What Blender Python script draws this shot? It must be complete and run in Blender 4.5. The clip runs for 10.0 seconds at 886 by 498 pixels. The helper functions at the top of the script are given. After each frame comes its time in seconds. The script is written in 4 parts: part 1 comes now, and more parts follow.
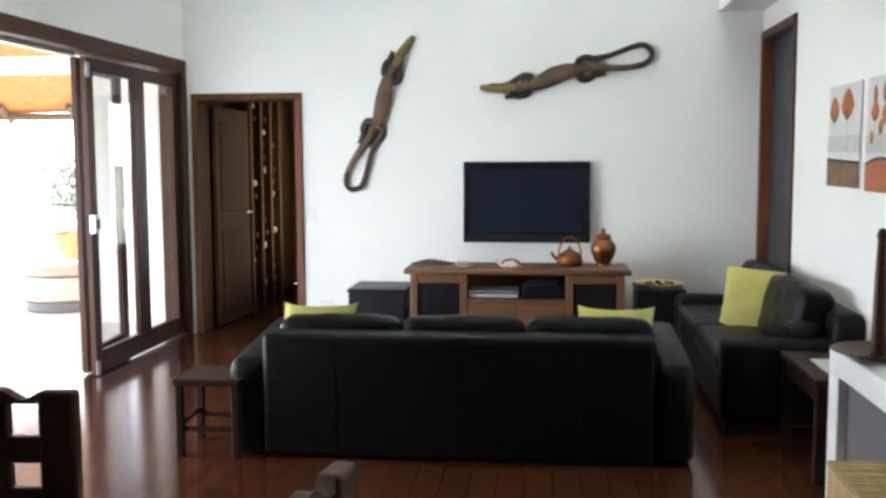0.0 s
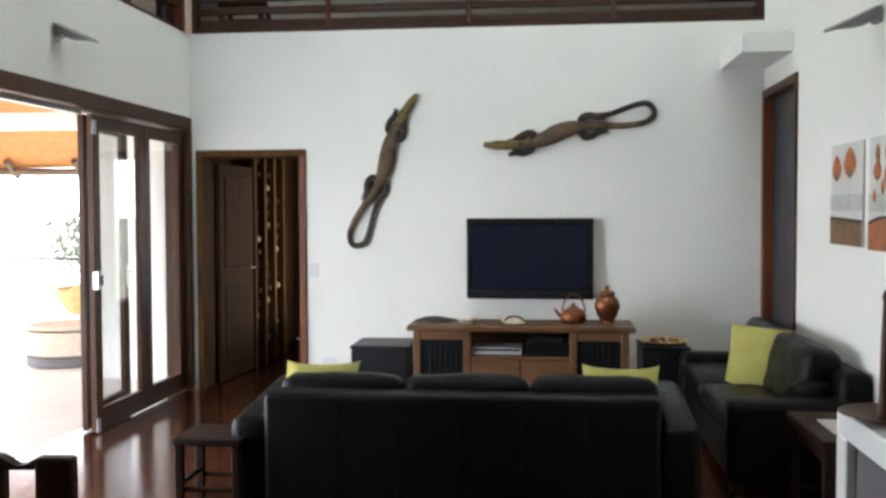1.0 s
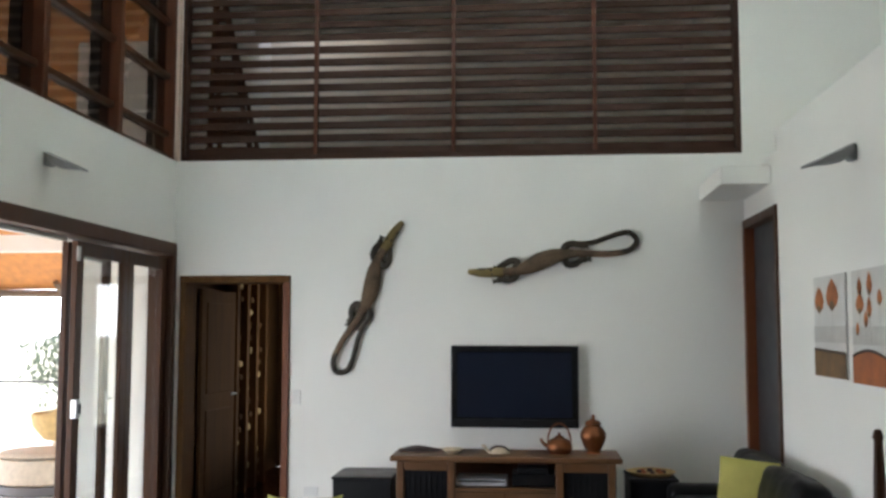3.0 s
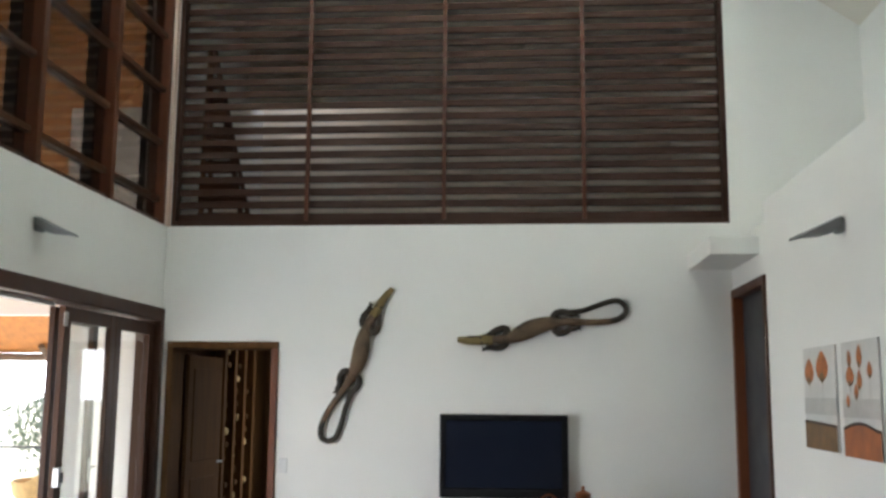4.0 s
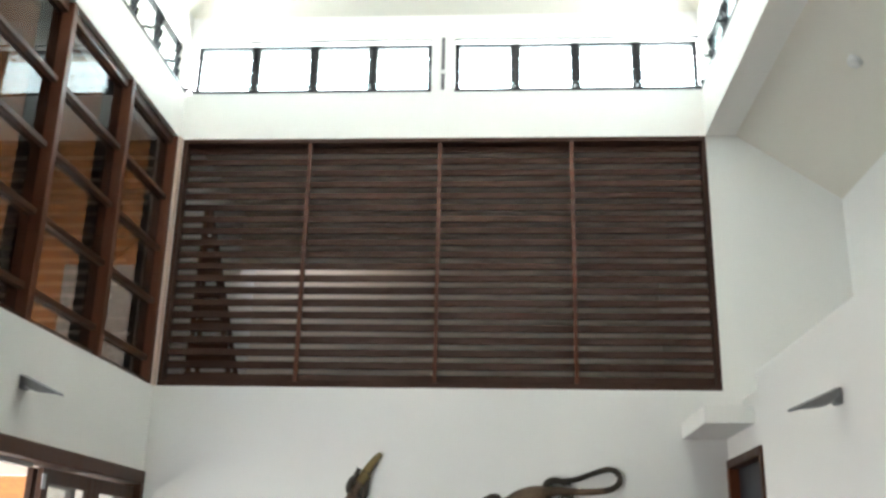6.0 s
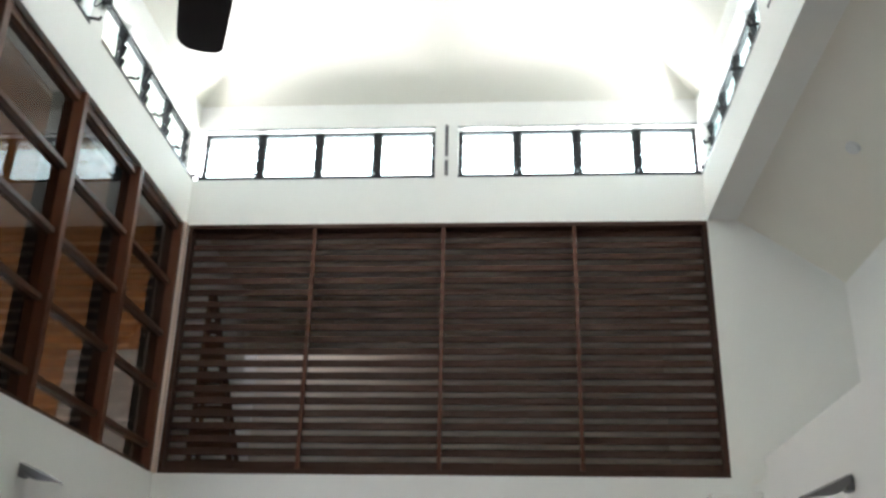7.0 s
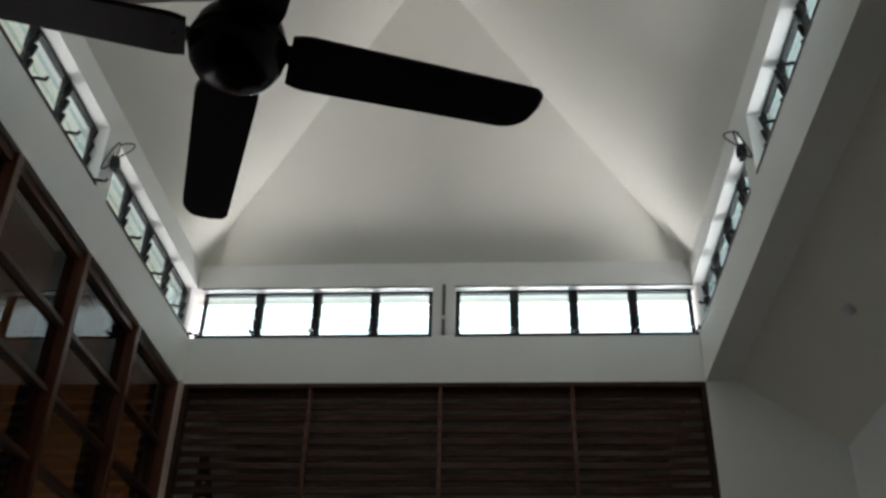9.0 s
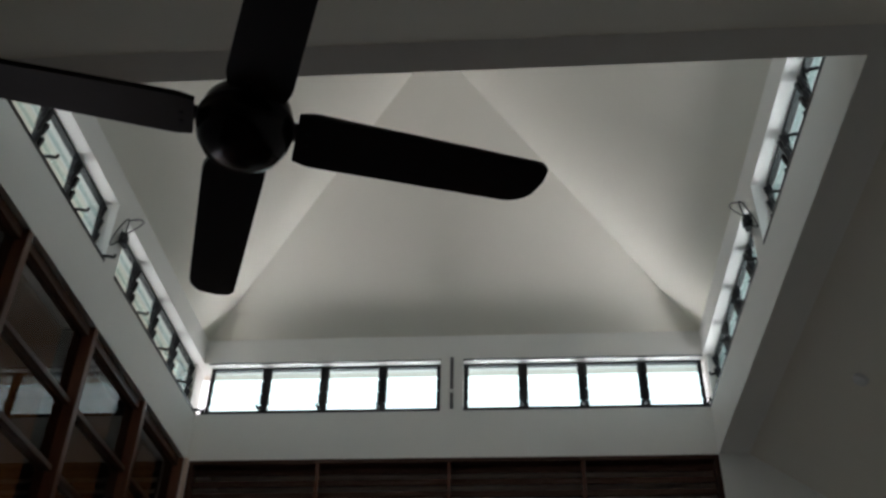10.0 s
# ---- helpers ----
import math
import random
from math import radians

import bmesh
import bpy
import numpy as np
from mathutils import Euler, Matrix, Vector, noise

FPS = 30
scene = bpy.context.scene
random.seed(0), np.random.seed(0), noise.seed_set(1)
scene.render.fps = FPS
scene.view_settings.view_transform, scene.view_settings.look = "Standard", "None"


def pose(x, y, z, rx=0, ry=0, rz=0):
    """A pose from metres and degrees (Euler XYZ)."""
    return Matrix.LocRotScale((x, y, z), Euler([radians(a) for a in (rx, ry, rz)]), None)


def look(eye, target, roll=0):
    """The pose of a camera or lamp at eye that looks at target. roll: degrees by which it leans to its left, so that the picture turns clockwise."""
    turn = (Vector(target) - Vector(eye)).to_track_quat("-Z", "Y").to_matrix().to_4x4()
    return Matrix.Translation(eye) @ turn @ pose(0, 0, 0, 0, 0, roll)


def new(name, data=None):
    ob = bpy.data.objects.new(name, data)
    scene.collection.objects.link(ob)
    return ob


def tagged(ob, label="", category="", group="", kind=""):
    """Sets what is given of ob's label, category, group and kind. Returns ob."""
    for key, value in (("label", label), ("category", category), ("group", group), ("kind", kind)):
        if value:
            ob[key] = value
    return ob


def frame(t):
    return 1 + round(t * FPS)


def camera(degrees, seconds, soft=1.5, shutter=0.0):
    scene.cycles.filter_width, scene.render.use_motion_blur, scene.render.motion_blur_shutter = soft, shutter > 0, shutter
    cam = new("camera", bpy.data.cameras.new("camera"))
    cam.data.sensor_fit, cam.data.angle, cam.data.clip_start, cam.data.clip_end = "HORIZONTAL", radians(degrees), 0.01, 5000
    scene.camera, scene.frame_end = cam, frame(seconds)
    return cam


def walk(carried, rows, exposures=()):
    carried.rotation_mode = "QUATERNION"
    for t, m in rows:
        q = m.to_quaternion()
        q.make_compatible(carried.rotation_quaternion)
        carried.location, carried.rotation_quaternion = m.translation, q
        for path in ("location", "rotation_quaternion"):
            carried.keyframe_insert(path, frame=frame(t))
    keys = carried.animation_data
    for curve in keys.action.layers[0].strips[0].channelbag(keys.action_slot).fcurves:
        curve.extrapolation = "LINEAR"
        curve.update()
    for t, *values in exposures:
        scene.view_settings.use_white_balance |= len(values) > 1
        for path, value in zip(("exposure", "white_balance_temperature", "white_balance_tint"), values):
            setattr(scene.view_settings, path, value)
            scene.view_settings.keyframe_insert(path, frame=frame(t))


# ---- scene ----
cam = camera(49.1, 10.0, soft=2.8)
PATH = [
    (0, (1.068, 0.765, 1.539), (0.8531, 2.7441, 1.3516), -0.28),
    (0.5, (1.070, 0.768, 1.547), (0.8504, 2.7515, 1.4106), -0.11),
    (1, (1.068, 0.775, 1.565), (0.8457, 2.7606, 1.4869), -0.19),
    (1.5, (1.066, 0.774, 1.581), (0.8565, 2.7629, 1.5949), -0.08),
    (2, (1.059, 0.778, 1.596), (0.8556, 2.7666, 1.6586), 0.18),
    (2.5, (1.053, 0.779, 1.611), (0.8559, 2.7662, 1.7238), 0.05),
    (4, (1.040, 0.770, 1.652), (0.8788, 2.7407, 1.9513), 0.44),
    (4.5, (1.024, 0.775, 1.660), (0.8690, 2.7326, 2.0398), 0.44),
    (5, (1.007, 0.779, 1.666), (0.8622, 2.7215, 2.1203), 1.05),
    (5.5, (0.988, 0.785, 1.675), (0.8589, 2.7073, 2.2108), 1.23),
    (7, (0.958, 0.770, 1.678), (0.8267, 2.6065, 2.4604), 1.20),
    (7.5, (0.957, 0.761, 1.680), (0.8262, 2.5628, 2.5380), 1.22),
    (8, (0.951, 0.760, 1.684), (0.8271, 2.5232, 2.6192), 1.53),
    (8.5, (0.948, 0.758, 1.691), (0.8141, 2.4883, 2.6859), 1.55),
    (9, (0.949, 0.756, 1.695), (0.8290, 2.4425, 2.7629), 1.45),
    (9.5, (0.949, 0.753, 1.698), (0.8284, 2.3973, 2.8298), 1.12),
    (10, (0.951, 0.758, 1.702), (0.8186, 2.3591, 2.8921), 1.30),
]
EXPOSURES = [(0.0, 2.42, 5750, 11), (1.0, 2.12, 5850, 11), (2.5, 1.62, 5950, 11), (4.5, 1.78, 6050, 12), (5.5, 2.0, 6100, 13), (7.0, 1.4, 6050, 16), (7.5, 0.83, 6050, 17), (8.0, 0.22, 6100, 17), (9.0, -0.65, 6150, 17), (10.0, -0.95, 6150, 18)]
walk(cam, [(t, look(eye, target, roll)) for t, eye, target, roll in PATH], EXPOSURES)

# ---- world, sun, large lights ----
world = bpy.data.worlds.new("world")
scene.world = world
world.use_nodes = True
wn = world.node_tree.nodes
sky = wn.new("ShaderNodeTexSky")
sky.sky_type = "NISHITA"
sky.sun_disc = False
sky.sun_elevation, sky.sun_rotation = radians(32), radians(-51)
sky.dust_density = 2.0
wn["Background"].inputs[1].default_value = 0.15
world.node_tree.links.new(sky.outputs[0], wn["Background"].inputs[0])

sun = new("sun", bpy.data.lights.new("sun", "SUN"))
sun.data.energy, sun.data.angle, sun.data.color = 4.0, radians(0.5), (1.0, 0.95, 0.87)
sun.matrix_world = look((-12, 10, 25), (-12 + 5, 10 - 4, 25 - 4))


def area(name, eye, target, sx, sy, power, color):
    ob = new(name, bpy.data.lights.new(name, "AREA"))
    ob.data.shape, ob.data.size, ob.data.size_y, ob.data.energy, ob.data.color = "RECTANGLE", sx, sy, power, color
    ob.matrix_world = look(eye, target)
    return ob


# daylight through the open folding doors and through the lantern's louvre windows
area("daylight_doors", (-2.32, 5.4, 1.15), (0.4, 6.6, 1.3), 1.3, 2.1, 13, (0.90, 0.95, 1.0))
# added loft lamps, no source in view, to lighten the gaps of the screen
area("loft_fill", (-1.6, 11.66, 5.68), (-1.58, 11.74, 4.68), 0.8, 0.2, 0.5, (0.97, 0.98, 1.0))
area("loft_fill_strip", (0.6, 11.76, 5.69), (0.6, 11.77, 4.69), 3.4, 0.36, 0.14, (0.97, 0.98, 1.0))
LANTERN = 11.5
LANTERN_TINT = (1.0, 0.97, 0.92)
for name, eye, inward, wide, share_of in (
        ("daylight_lantern_north", (0.355, 9.42, 5.95), (0, -1), 4.8, 1.6), ("daylight_lantern_south", (0.355, 3.83, 5.95), (0, 1), 4.8, 1.0),
        ("daylight_lantern_west", (-2.51, 6.62, 5.95), (1, 0), 4.6, 0.8), ("daylight_lantern_east", (3.22, 6.62, 5.95), (-1, 0), 4.6, 1.0)):
    area(name, eye, (eye[0] + inward[0], eye[1] + inward[1], eye[2] + 0.88), wide, 0.22, share_of * LANTERN, LANTERN_TINT)
# sun thrown up steeply by the roof sheets outside, mostly on the north side
for name, eye, inward, wide, power in (
        ("roof_bounce_north", (0.355, 9.40, 5.93), (0, -1), 4.8, 15), ("roof_bounce_west", (-2.49, 6.62, 5.93), (1, 0), 4.6, 6), ("roof_bounce_east", (3.20, 6.62, 5.93), (-1, 0), 4.6, 8)):
    beam = area(name, eye, (eye[0] + inward[0], eye[1] + inward[1], eye[2] + 1.0), wide, 0.2, power, LANTERN_TINT)
    beam.data.spread = radians(46)


# ---- materials ----
def material(name, color, rough=0.6, metal=0.0, vary=0.1, scale=6.0, stretch=(1, 1, 1), bump=0.05, fine=60.0, spec=0.5, by_object=0.0, rough_vary=0.1):
    """A surface with broad and fine variation of tone, roughness and relief; metres of the object set its size."""
    m = bpy.data.materials.new(name)
    m.use_nodes = True
    nt = m.node_tree
    n, l = nt.nodes, nt.links
    b = n["Principled BSDF"]
    co = n.new("ShaderNodeTexCoord")
    mp = n.new("ShaderNodeMapping")
    mp.inputs["Scale"].default_value = stretch
    l.new(co.outputs["Object"], mp.inputs["Vector"])
    broad, small = n.new("ShaderNodeTexNoise"), n.new("ShaderNodeTexNoise")
    broad.inputs["Scale"].default_value, small.inputs["Scale"].default_value = scale, fine
    broad.inputs["Detail"].default_value, small.inputs["Detail"].default_value = 5, 3
    l.new(mp.outputs[0], broad.inputs["Vector"]), l.new(mp.outputs[0], small.inputs["Vector"])
    add = n.new("ShaderNodeMath")
    add.operation = "MULTIPLY_ADD"
    add.inputs[1].default_value = 0.35
    l.new(small.outputs[0], add.inputs[0]), l.new(broad.outputs[0], add.inputs[2])
    val = add.outputs[0]
    if by_object:
        info = n.new("ShaderNodeObjectInfo")
        ad2 = n.new("ShaderNodeMath")
        ad2.operation = "MULTIPLY_ADD"
        ad2.inputs[1].default_value = by_object
        l.new(info.outputs["Random"], ad2.inputs[0]), l.new(val, ad2.inputs[2])
        val = ad2.outputs[0]
    ramp = n.new("ShaderNodeValToRGB")
    mid = 0.67 + by_object / 2
    e = ramp.color_ramp.elements
    e[0].position, e[1].position = max(0, mid - 0.35 - by_object / 2), min(1, mid + 0.3 + by_object / 2)
    e[0].color = [max(0, c * (1 - vary)) for c in color] + [1]
    e[1].color = [min(1, c * (1 + vary)) for c in color] + [1]
    l.new(val, ramp.inputs[0]), l.new(ramp.outputs[0], b.inputs["Base Color"])
    rr = n.new("ShaderNodeMapRange")
    rr.inputs["To Min"].default_value, rr.inputs["To Max"].default_value = max(0.03, rough - rough_vary), min(1, rough + rough_vary)
    rr.inputs["From Min"].default_value, rr.inputs["From Max"].default_value = 0.35, 0.95
    l.new(add.outputs[0], rr.inputs["Value"]), l.new(rr.outputs[0], b.inputs["Roughness"])
    b.inputs["Metallic"].default_value, b.inputs["Specular IOR Level"].default_value = metal, spec
    if bump:
        bp = n.new("ShaderNodeBump")
        bp.inputs["Strength"].default_value, bp.inputs["Distance"].default_value = bump, 0.01
        l.new(add.outputs[0], bp.inputs["Height"]), l.new(bp.outputs[0], b.inputs["Normal"])
    return m


def glass_material(name, tint, rough=0.0, gloss=0.5):
    m = bpy.data.materials.new(name)
    m.use_nodes = True
    n, l = m.node_tree.nodes, m.node_tree.links
    n.remove(n["Principled BSDF"])
    tr, gl, mix, lw = n.new("ShaderNodeBsdfTransparent"), n.new("ShaderNodeBsdfGlossy"), n.new("ShaderNodeMixShader"), n.new("ShaderNodeLayerWeight")
    tr.inputs[0].default_value = (*tint, 1)
    gl.inputs["Roughness"].default_value = rough + 0.01
    po, ma = n.new("ShaderNodeMath"), n.new("ShaderNodeMath")
    po.operation, ma.operation = "POWER", "MULTIPLY_ADD"
    po.inputs[1].default_value = 4.0
    ma.inputs[1].default_value, ma.inputs[2].default_value = gloss, 0.03
    l.new(lw.outputs["Facing"], po.inputs[0]), l.new(po.outputs[0], ma.inputs[0])
    l.new(ma.outputs[0], mix.inputs[0]), l.new(tr.outputs[0], mix.inputs[1]), l.new(gl.outputs[0], mix.inputs[2])
    l.new(mix.outputs[0], n["Material Output"].inputs[0])
    return m


PLASTER = material("plaster_white", (0.83, 0.82, 0.78), 0.75, vary=0.03, scale=1.2, bump=0.12, fine=90, spec=0.3)
CEILING = material("ceiling_white", (0.78, 0.75, 0.66), 0.8, vary=0.03, scale=0.9, bump=0.08, fine=70, spec=0.25)
WHITE_PAINT = material("white_gloss_paint", (0.82, 0.82, 0.80), 0.35, vary=0.03, scale=4, bump=0.03)
BOARD = material("jarrah_floor", (0.050, 0.0145, 0.006), 0.15, vary=0.4, scale=2.2, stretch=(7, 0.6, 1), bump=0.05, fine=40, spec=0.48, by_object=0.3, rough_vary=0.06)
JOINT = material("floor_joint", (0.02, 0.008, 0.005), 0.7, bump=0)
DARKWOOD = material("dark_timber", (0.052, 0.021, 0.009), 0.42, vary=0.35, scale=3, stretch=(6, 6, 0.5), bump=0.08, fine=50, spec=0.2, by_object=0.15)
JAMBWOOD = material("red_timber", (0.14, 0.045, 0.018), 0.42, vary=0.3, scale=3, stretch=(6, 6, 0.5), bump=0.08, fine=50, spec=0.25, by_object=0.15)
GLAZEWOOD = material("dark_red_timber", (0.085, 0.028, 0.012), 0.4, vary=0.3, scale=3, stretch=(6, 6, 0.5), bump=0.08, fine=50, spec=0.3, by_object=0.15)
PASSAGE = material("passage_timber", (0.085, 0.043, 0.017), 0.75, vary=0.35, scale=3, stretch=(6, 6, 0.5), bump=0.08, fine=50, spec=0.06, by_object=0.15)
ESPRESSO = material("espresso_timber", (0.022, 0.010, 0.006), 0.55, vary=0.3, scale=3, stretch=(0.6, 5, 5), bump=0.06, fine=50, spec=0.13)
SLATWOOD = material("louvre_timber", (0.038, 0.0165, 0.0095), 0.55, vary=0.25, scale=2.5, stretch=(0.12, 0.4, 0.4), bump=0.02, fine=14, spec=0.2, by_object=0.5)
LOFTWALL = material("loft_plaster", (0.72, 0.66, 0.58), 0.85, vary=0.06, scale=1.5, bump=0.08)
TEAK = material("teak_console", (0.120, 0.056, 0.021), 0.46, vary=0.35, scale=3, stretch=(0.7, 5, 5), bump=0.08, fine=45, by_object=0.2)
LEATHER = material("black_leather", (0.0052, 0.0052, 0.0050), 0.42, vary=0.35, scale=13, bump=0.4, fine=120, spec=0.13)
GREEN = material("lime_cotton", (0.40, 0.37, 0.11), 0.9, vary=0.12, scale=9, bump=0.25, fine=220, spec=0.15)
BLACKBOX = material("black_lacquer", (0.006, 0.006, 0.007), 0.4, vary=0.3, scale=5, bump=0.03, spec=0.3)
SILVER = material("silver_plastic", (0.55, 0.56, 0.58), 0.35, 0.3, vary=0.05, scale=8, bump=0.0)
BLACKMETAL = material("black_metal", (0.012, 0.012, 0.013), 0.42, 0.3, vary=0.3, scale=9, bump=0.03)
FANBLACK = material("fan_black", (0.011, 0.009, 0.008), 0.42, vary=0.3, scale=5, bump=0.03, spec=0.35)
FANHUB = material("fan_black_enamel", (0.012, 0.010, 0.010), 0.16, 0.2, vary=0.2, scale=5, bump=0.0)
SCREEN = material("tv_screen", (0.010, 0.013, 0.024), 0.22, vary=0.1, scale=2, bump=0.0, rough_vary=0.02)
TVFRAME = material("tv_bezel", (0.008, 0.008, 0.009), 0.2, vary=0.1, bump=0.0)
STEEL = material("satin_steel", (0.46, 0.46, 0.45), 0.38, 1.0, vary=0.08, scale=20, bump=0.02)
SCONCE = material("grey_metal_sconce", (0.25, 0.25, 0.25), 0.45, 0.4, vary=0.12, scale=10, bump=0.03)
COPPER = material("copper", (0.24, 0.095, 0.042), 0.42, 1.0, vary=0.3, scale=9, bump=0.05, fine=40)
CARVEDDARK = material("carved_hide_dark", (0.035, 0.027, 0.018), 0.55, vary=0.6, scale=9, bump=0.5, fine=90, spec=0.3)
CARVEDHEAD = material("carved_head_olive", (0.17, 0.125, 0.045), 0.55, vary=0.4, scale=12, bump=0.4, fine=90, spec=0.3)
CARVED = material("carved_hide", (0.105, 0.070, 0.042), 0.6, vary=0.75, scale=9, bump=0.5, fine=90, spec=0.3)
DARKDOOR = material("charcoal_door", (0.030, 0.030, 0.034), 0.5, vary=0.2, scale=3, bump=0.03)
GREYPANEL = material("grey_panel", (0.13, 0.125, 0.13), 0.55, vary=0.06, scale=3, bump=0.03)
STRAW = material("woven_straw", (0.42, 0.30, 0.13), 0.8, vary=0.35, scale=14, bump=0.4, fine=120, by_object=0.25)
WICKER = material("pale_wicker", (0.56, 0.49, 0.39), 0.8, vary=0.2, scale=20, bump=0.5, fine=120)
LINING = material("verandah_lining", (0.42, 0.175, 0.045), 0.6, vary=0.3, scale=2, stretch=(5, 5, 0.8), bump=0.05, by_object=0.2)
DECK = material("pale_paving", (0.76, 0.75, 0.73), 0.6, vary=0.08, scale=2, bump=0.1)
GRASS = material("dry_grass", (0.50, 0.47, 0.33), 0.95, vary=0.35, scale=0.6, bump=0.4, fine=14)
ROOF = material("pale_roof_sheet", (0.55, 0.55, 0.52), 0.5, vary=0.08, scale=1.5, bump=0.05)
LEAF = material("leaf", (0.11, 0.13, 0.085), 0.6, vary=0.4, scale=6, bump=0.1, by_object=0.2)
BARK = material("bark", (0.14, 0.10, 0.07), 0.9, vary=0.3, scale=9, bump=0.4)
PICGREY = material("canvas_grey", (0.50, 0.49, 0.46), 0.8, vary=0.16, scale=7, bump=0.25, fine=160)
PICPALE = material("canvas_pale_grey", (0.62, 0.61, 0.58), 0.8, vary=0.1, scale=6, bump=0.25, fine=160)
PICORANGE = material("paint_orange", (0.36, 0.115, 0.03), 0.7, vary=0.75, scale=22, bump=0.3)
PICBROWN = material("paint_brown", (0.17, 0.10, 0.045), 0.7, vary=0.45, scale=9, bump=0.3)
PICRUST = material("paint_rust", (0.33, 0.105, 0.035), 0.7, vary=0.4, scale=9, bump=0.3)
PICDARK = material("paint_dark", (0.05, 0.035, 0.03), 0.7, vary=0.3, scale=12, bump=0.2)
SHELL = material("shell_cream", (0.60, 0.50, 0.36), 0.5, vary=0.3, scale=30, bump=0.2)
STRIPWHITE = material("pale_jamb", (0.62, 0.50, 0.42), 0.6, vary=0.05, bump=0.03)
PLASTIC = material("white_plastic", (0.72, 0.72, 0.70), 0.4, vary=0.03, bump=0.0)
GLASS = glass_material("clear_glass", (0.93, 0.95, 0.95))
TINTED = glass_material("bronze_tinted_glass", (0.46, 0.46, 0.45), 0.0, 0.45)
LOUVREGLASS = glass_material("louvre_glass", (0.86, 0.94, 0.94), 0.05, 0.4)


def glowing(name, strength, tint=(1.0, 0.99, 0.97)):
    m = bpy.data.materials.new(name)
    m.use_nodes = True
    b = m.node_tree.nodes["Principled BSDF"]
    b.inputs["Base Color"].default_value, b.inputs["Emission Color"].default_value = (0.8, 0.8, 0.8, 1), (*tint, 1)
    b.inputs["Emission Strength"].default_value = strength
    return m


HAZE = glowing("bright_haze", 2.6)
HAZE_SIDE = glowing("soft_haze", 0.8, (0.80, 0.95, 1.0))
HORIZON = glowing("bright_horizon", 2.2)


# ---- mesh helpers ----
def box(bm, x0, x1, y0, y1, z0, z1):
    v = [bm.verts.new(p) for p in ((x0, y0, z0), (x1, y0, z0), (x1, y1, z0), (x0, y1, z0), (x0, y0, z1), (x1, y0, z1), (x1, y1, z1), (x0, y1, z1))]
    for f in ((3, 2, 1, 0), (4, 5, 6, 7), (0, 1, 5, 4), (1, 2, 6, 5), (2, 3, 7, 6), (3, 0, 4, 7)):
        bm.faces.new([v[i] for i in f])
    return v


def boxes(*dims):
    bm = bmesh.new()
    for d in dims:
        box(bm, *d)
    return bm


def rounded(x0, x1, y0, y1, z0, z1, r=0.01, seg=2):
    bm = boxes((x0, x1, y0, y1, z0, z1))
    bmesh.ops.bevel(bm, geom=list(bm.edges), offset=r, segments=seg, profile=0.5, affect="EDGES")
    return bm


def moved(bm, m):
    bmesh.ops.transform(bm, matrix=m, verts=bm.verts)
    return bm


def joined(*bms):
    out = bmesh.new()
    for b in bms:
        me = bpy.data.meshes.new("tmp")
        b.to_mesh(me)
        b.free()
        out.from_mesh(me)
        bpy.data.meshes.remove(me)
    return out


def prism(points, up):
    """A slab whose lower face has the given corners and whose upper face lies up metres above it."""
    bm = bmesh.new()
    a = [bm.verts.new(p) for p in points]
    b = [bm.verts.new((p[0], p[1], p[2] + up)) for p in points]
    bm.faces.new(a), bm.faces.new(b[::-1])
    for i in range(len(a)):
        j = (i + 1) % len(a)
        bm.faces.new((a[j], a[i], b[i], b[j]))
    bmesh.ops.recalc_face_normals(bm, faces=bm.faces)
    return bm


def lathe(profile, seg=32):
    """Turned about z from (radius, height) pairs."""
    bm = bmesh.new()
    rings = []
    for r, z in profile:
        rings.append([bm.verts.new((max(r, 1e-4) * math.cos(2 * math.pi * k / seg), max(r, 1e-4) * math.sin(2 * math.pi * k / seg), z)) for k in range(seg)])
    for a, b in zip(rings, rings[1:]):
        for k in range(seg):
            bm.faces.new((a[k], a[(k + 1) % seg], b[(k + 1) % seg], b[k]))
    bm.faces.new(rings[0][::-1]), bm.faces.new(rings[-1])
    return bm


def tube(points, radii, seg=10, flat=1.0, up=(0, 0, 1)):
    """A tube with a radius at every point, flattened along up."""
    bm = bmesh.new()
    pts = [Vector(p) for p in points]
    radii = radii if hasattr(radii, "__len__") else [radii] * len(pts)
    rings = []
    for i, p in enumerate(pts):
        d = (pts[min(i + 1, len(pts) - 1)] - pts[max(i - 1, 0)]).normalized()
        u = Vector(up) - d * Vector(up).dot(d)
        u = u.normalized() if u.length > 1e-4 else d.orthogonal().normalized()
        s = d.cross(u)
        rings.append([bm.verts.new(p + float(radii[i]) * (math.cos(a) * s + flat * math.sin(a) * u)) for a in (2 * math.pi * k / seg for k in range(seg))])
    for a, b in zip(rings, rings[1:]):
        for k in range(seg):
            bm.faces.new((a[k], a[(k + 1) % seg], b[(k + 1) % seg], b[k]))
    bm.faces.new(rings[0][::-1]), bm.faces.new(rings[-1])
    bmesh.ops.recalc_face_normals(bm, faces=bm.faces)
    return bm


def smooth_path(points, n=6):
    """Catmull-Rom through the points."""
    p = [Vector(q) for q in points]
    p = [2 * p[0] - p[1]] + p + [2 * p[-1] - p[-2]]
    out = []
    for i in range(1, len(p) - 2):
        for k in range(n):
            t = k / n
            out.append(0.5 * (2 * p[i] + (p[i + 1] - p[i - 1]) * t + (2 * p[i - 1] - 5 * p[i] + 4 * p[i + 1] - p[i + 2]) * t * t + (3 * p[i] - p[i - 1] - 3 * p[i + 1] + p[i + 2]) * t**3))
    return out + [p[-2]]


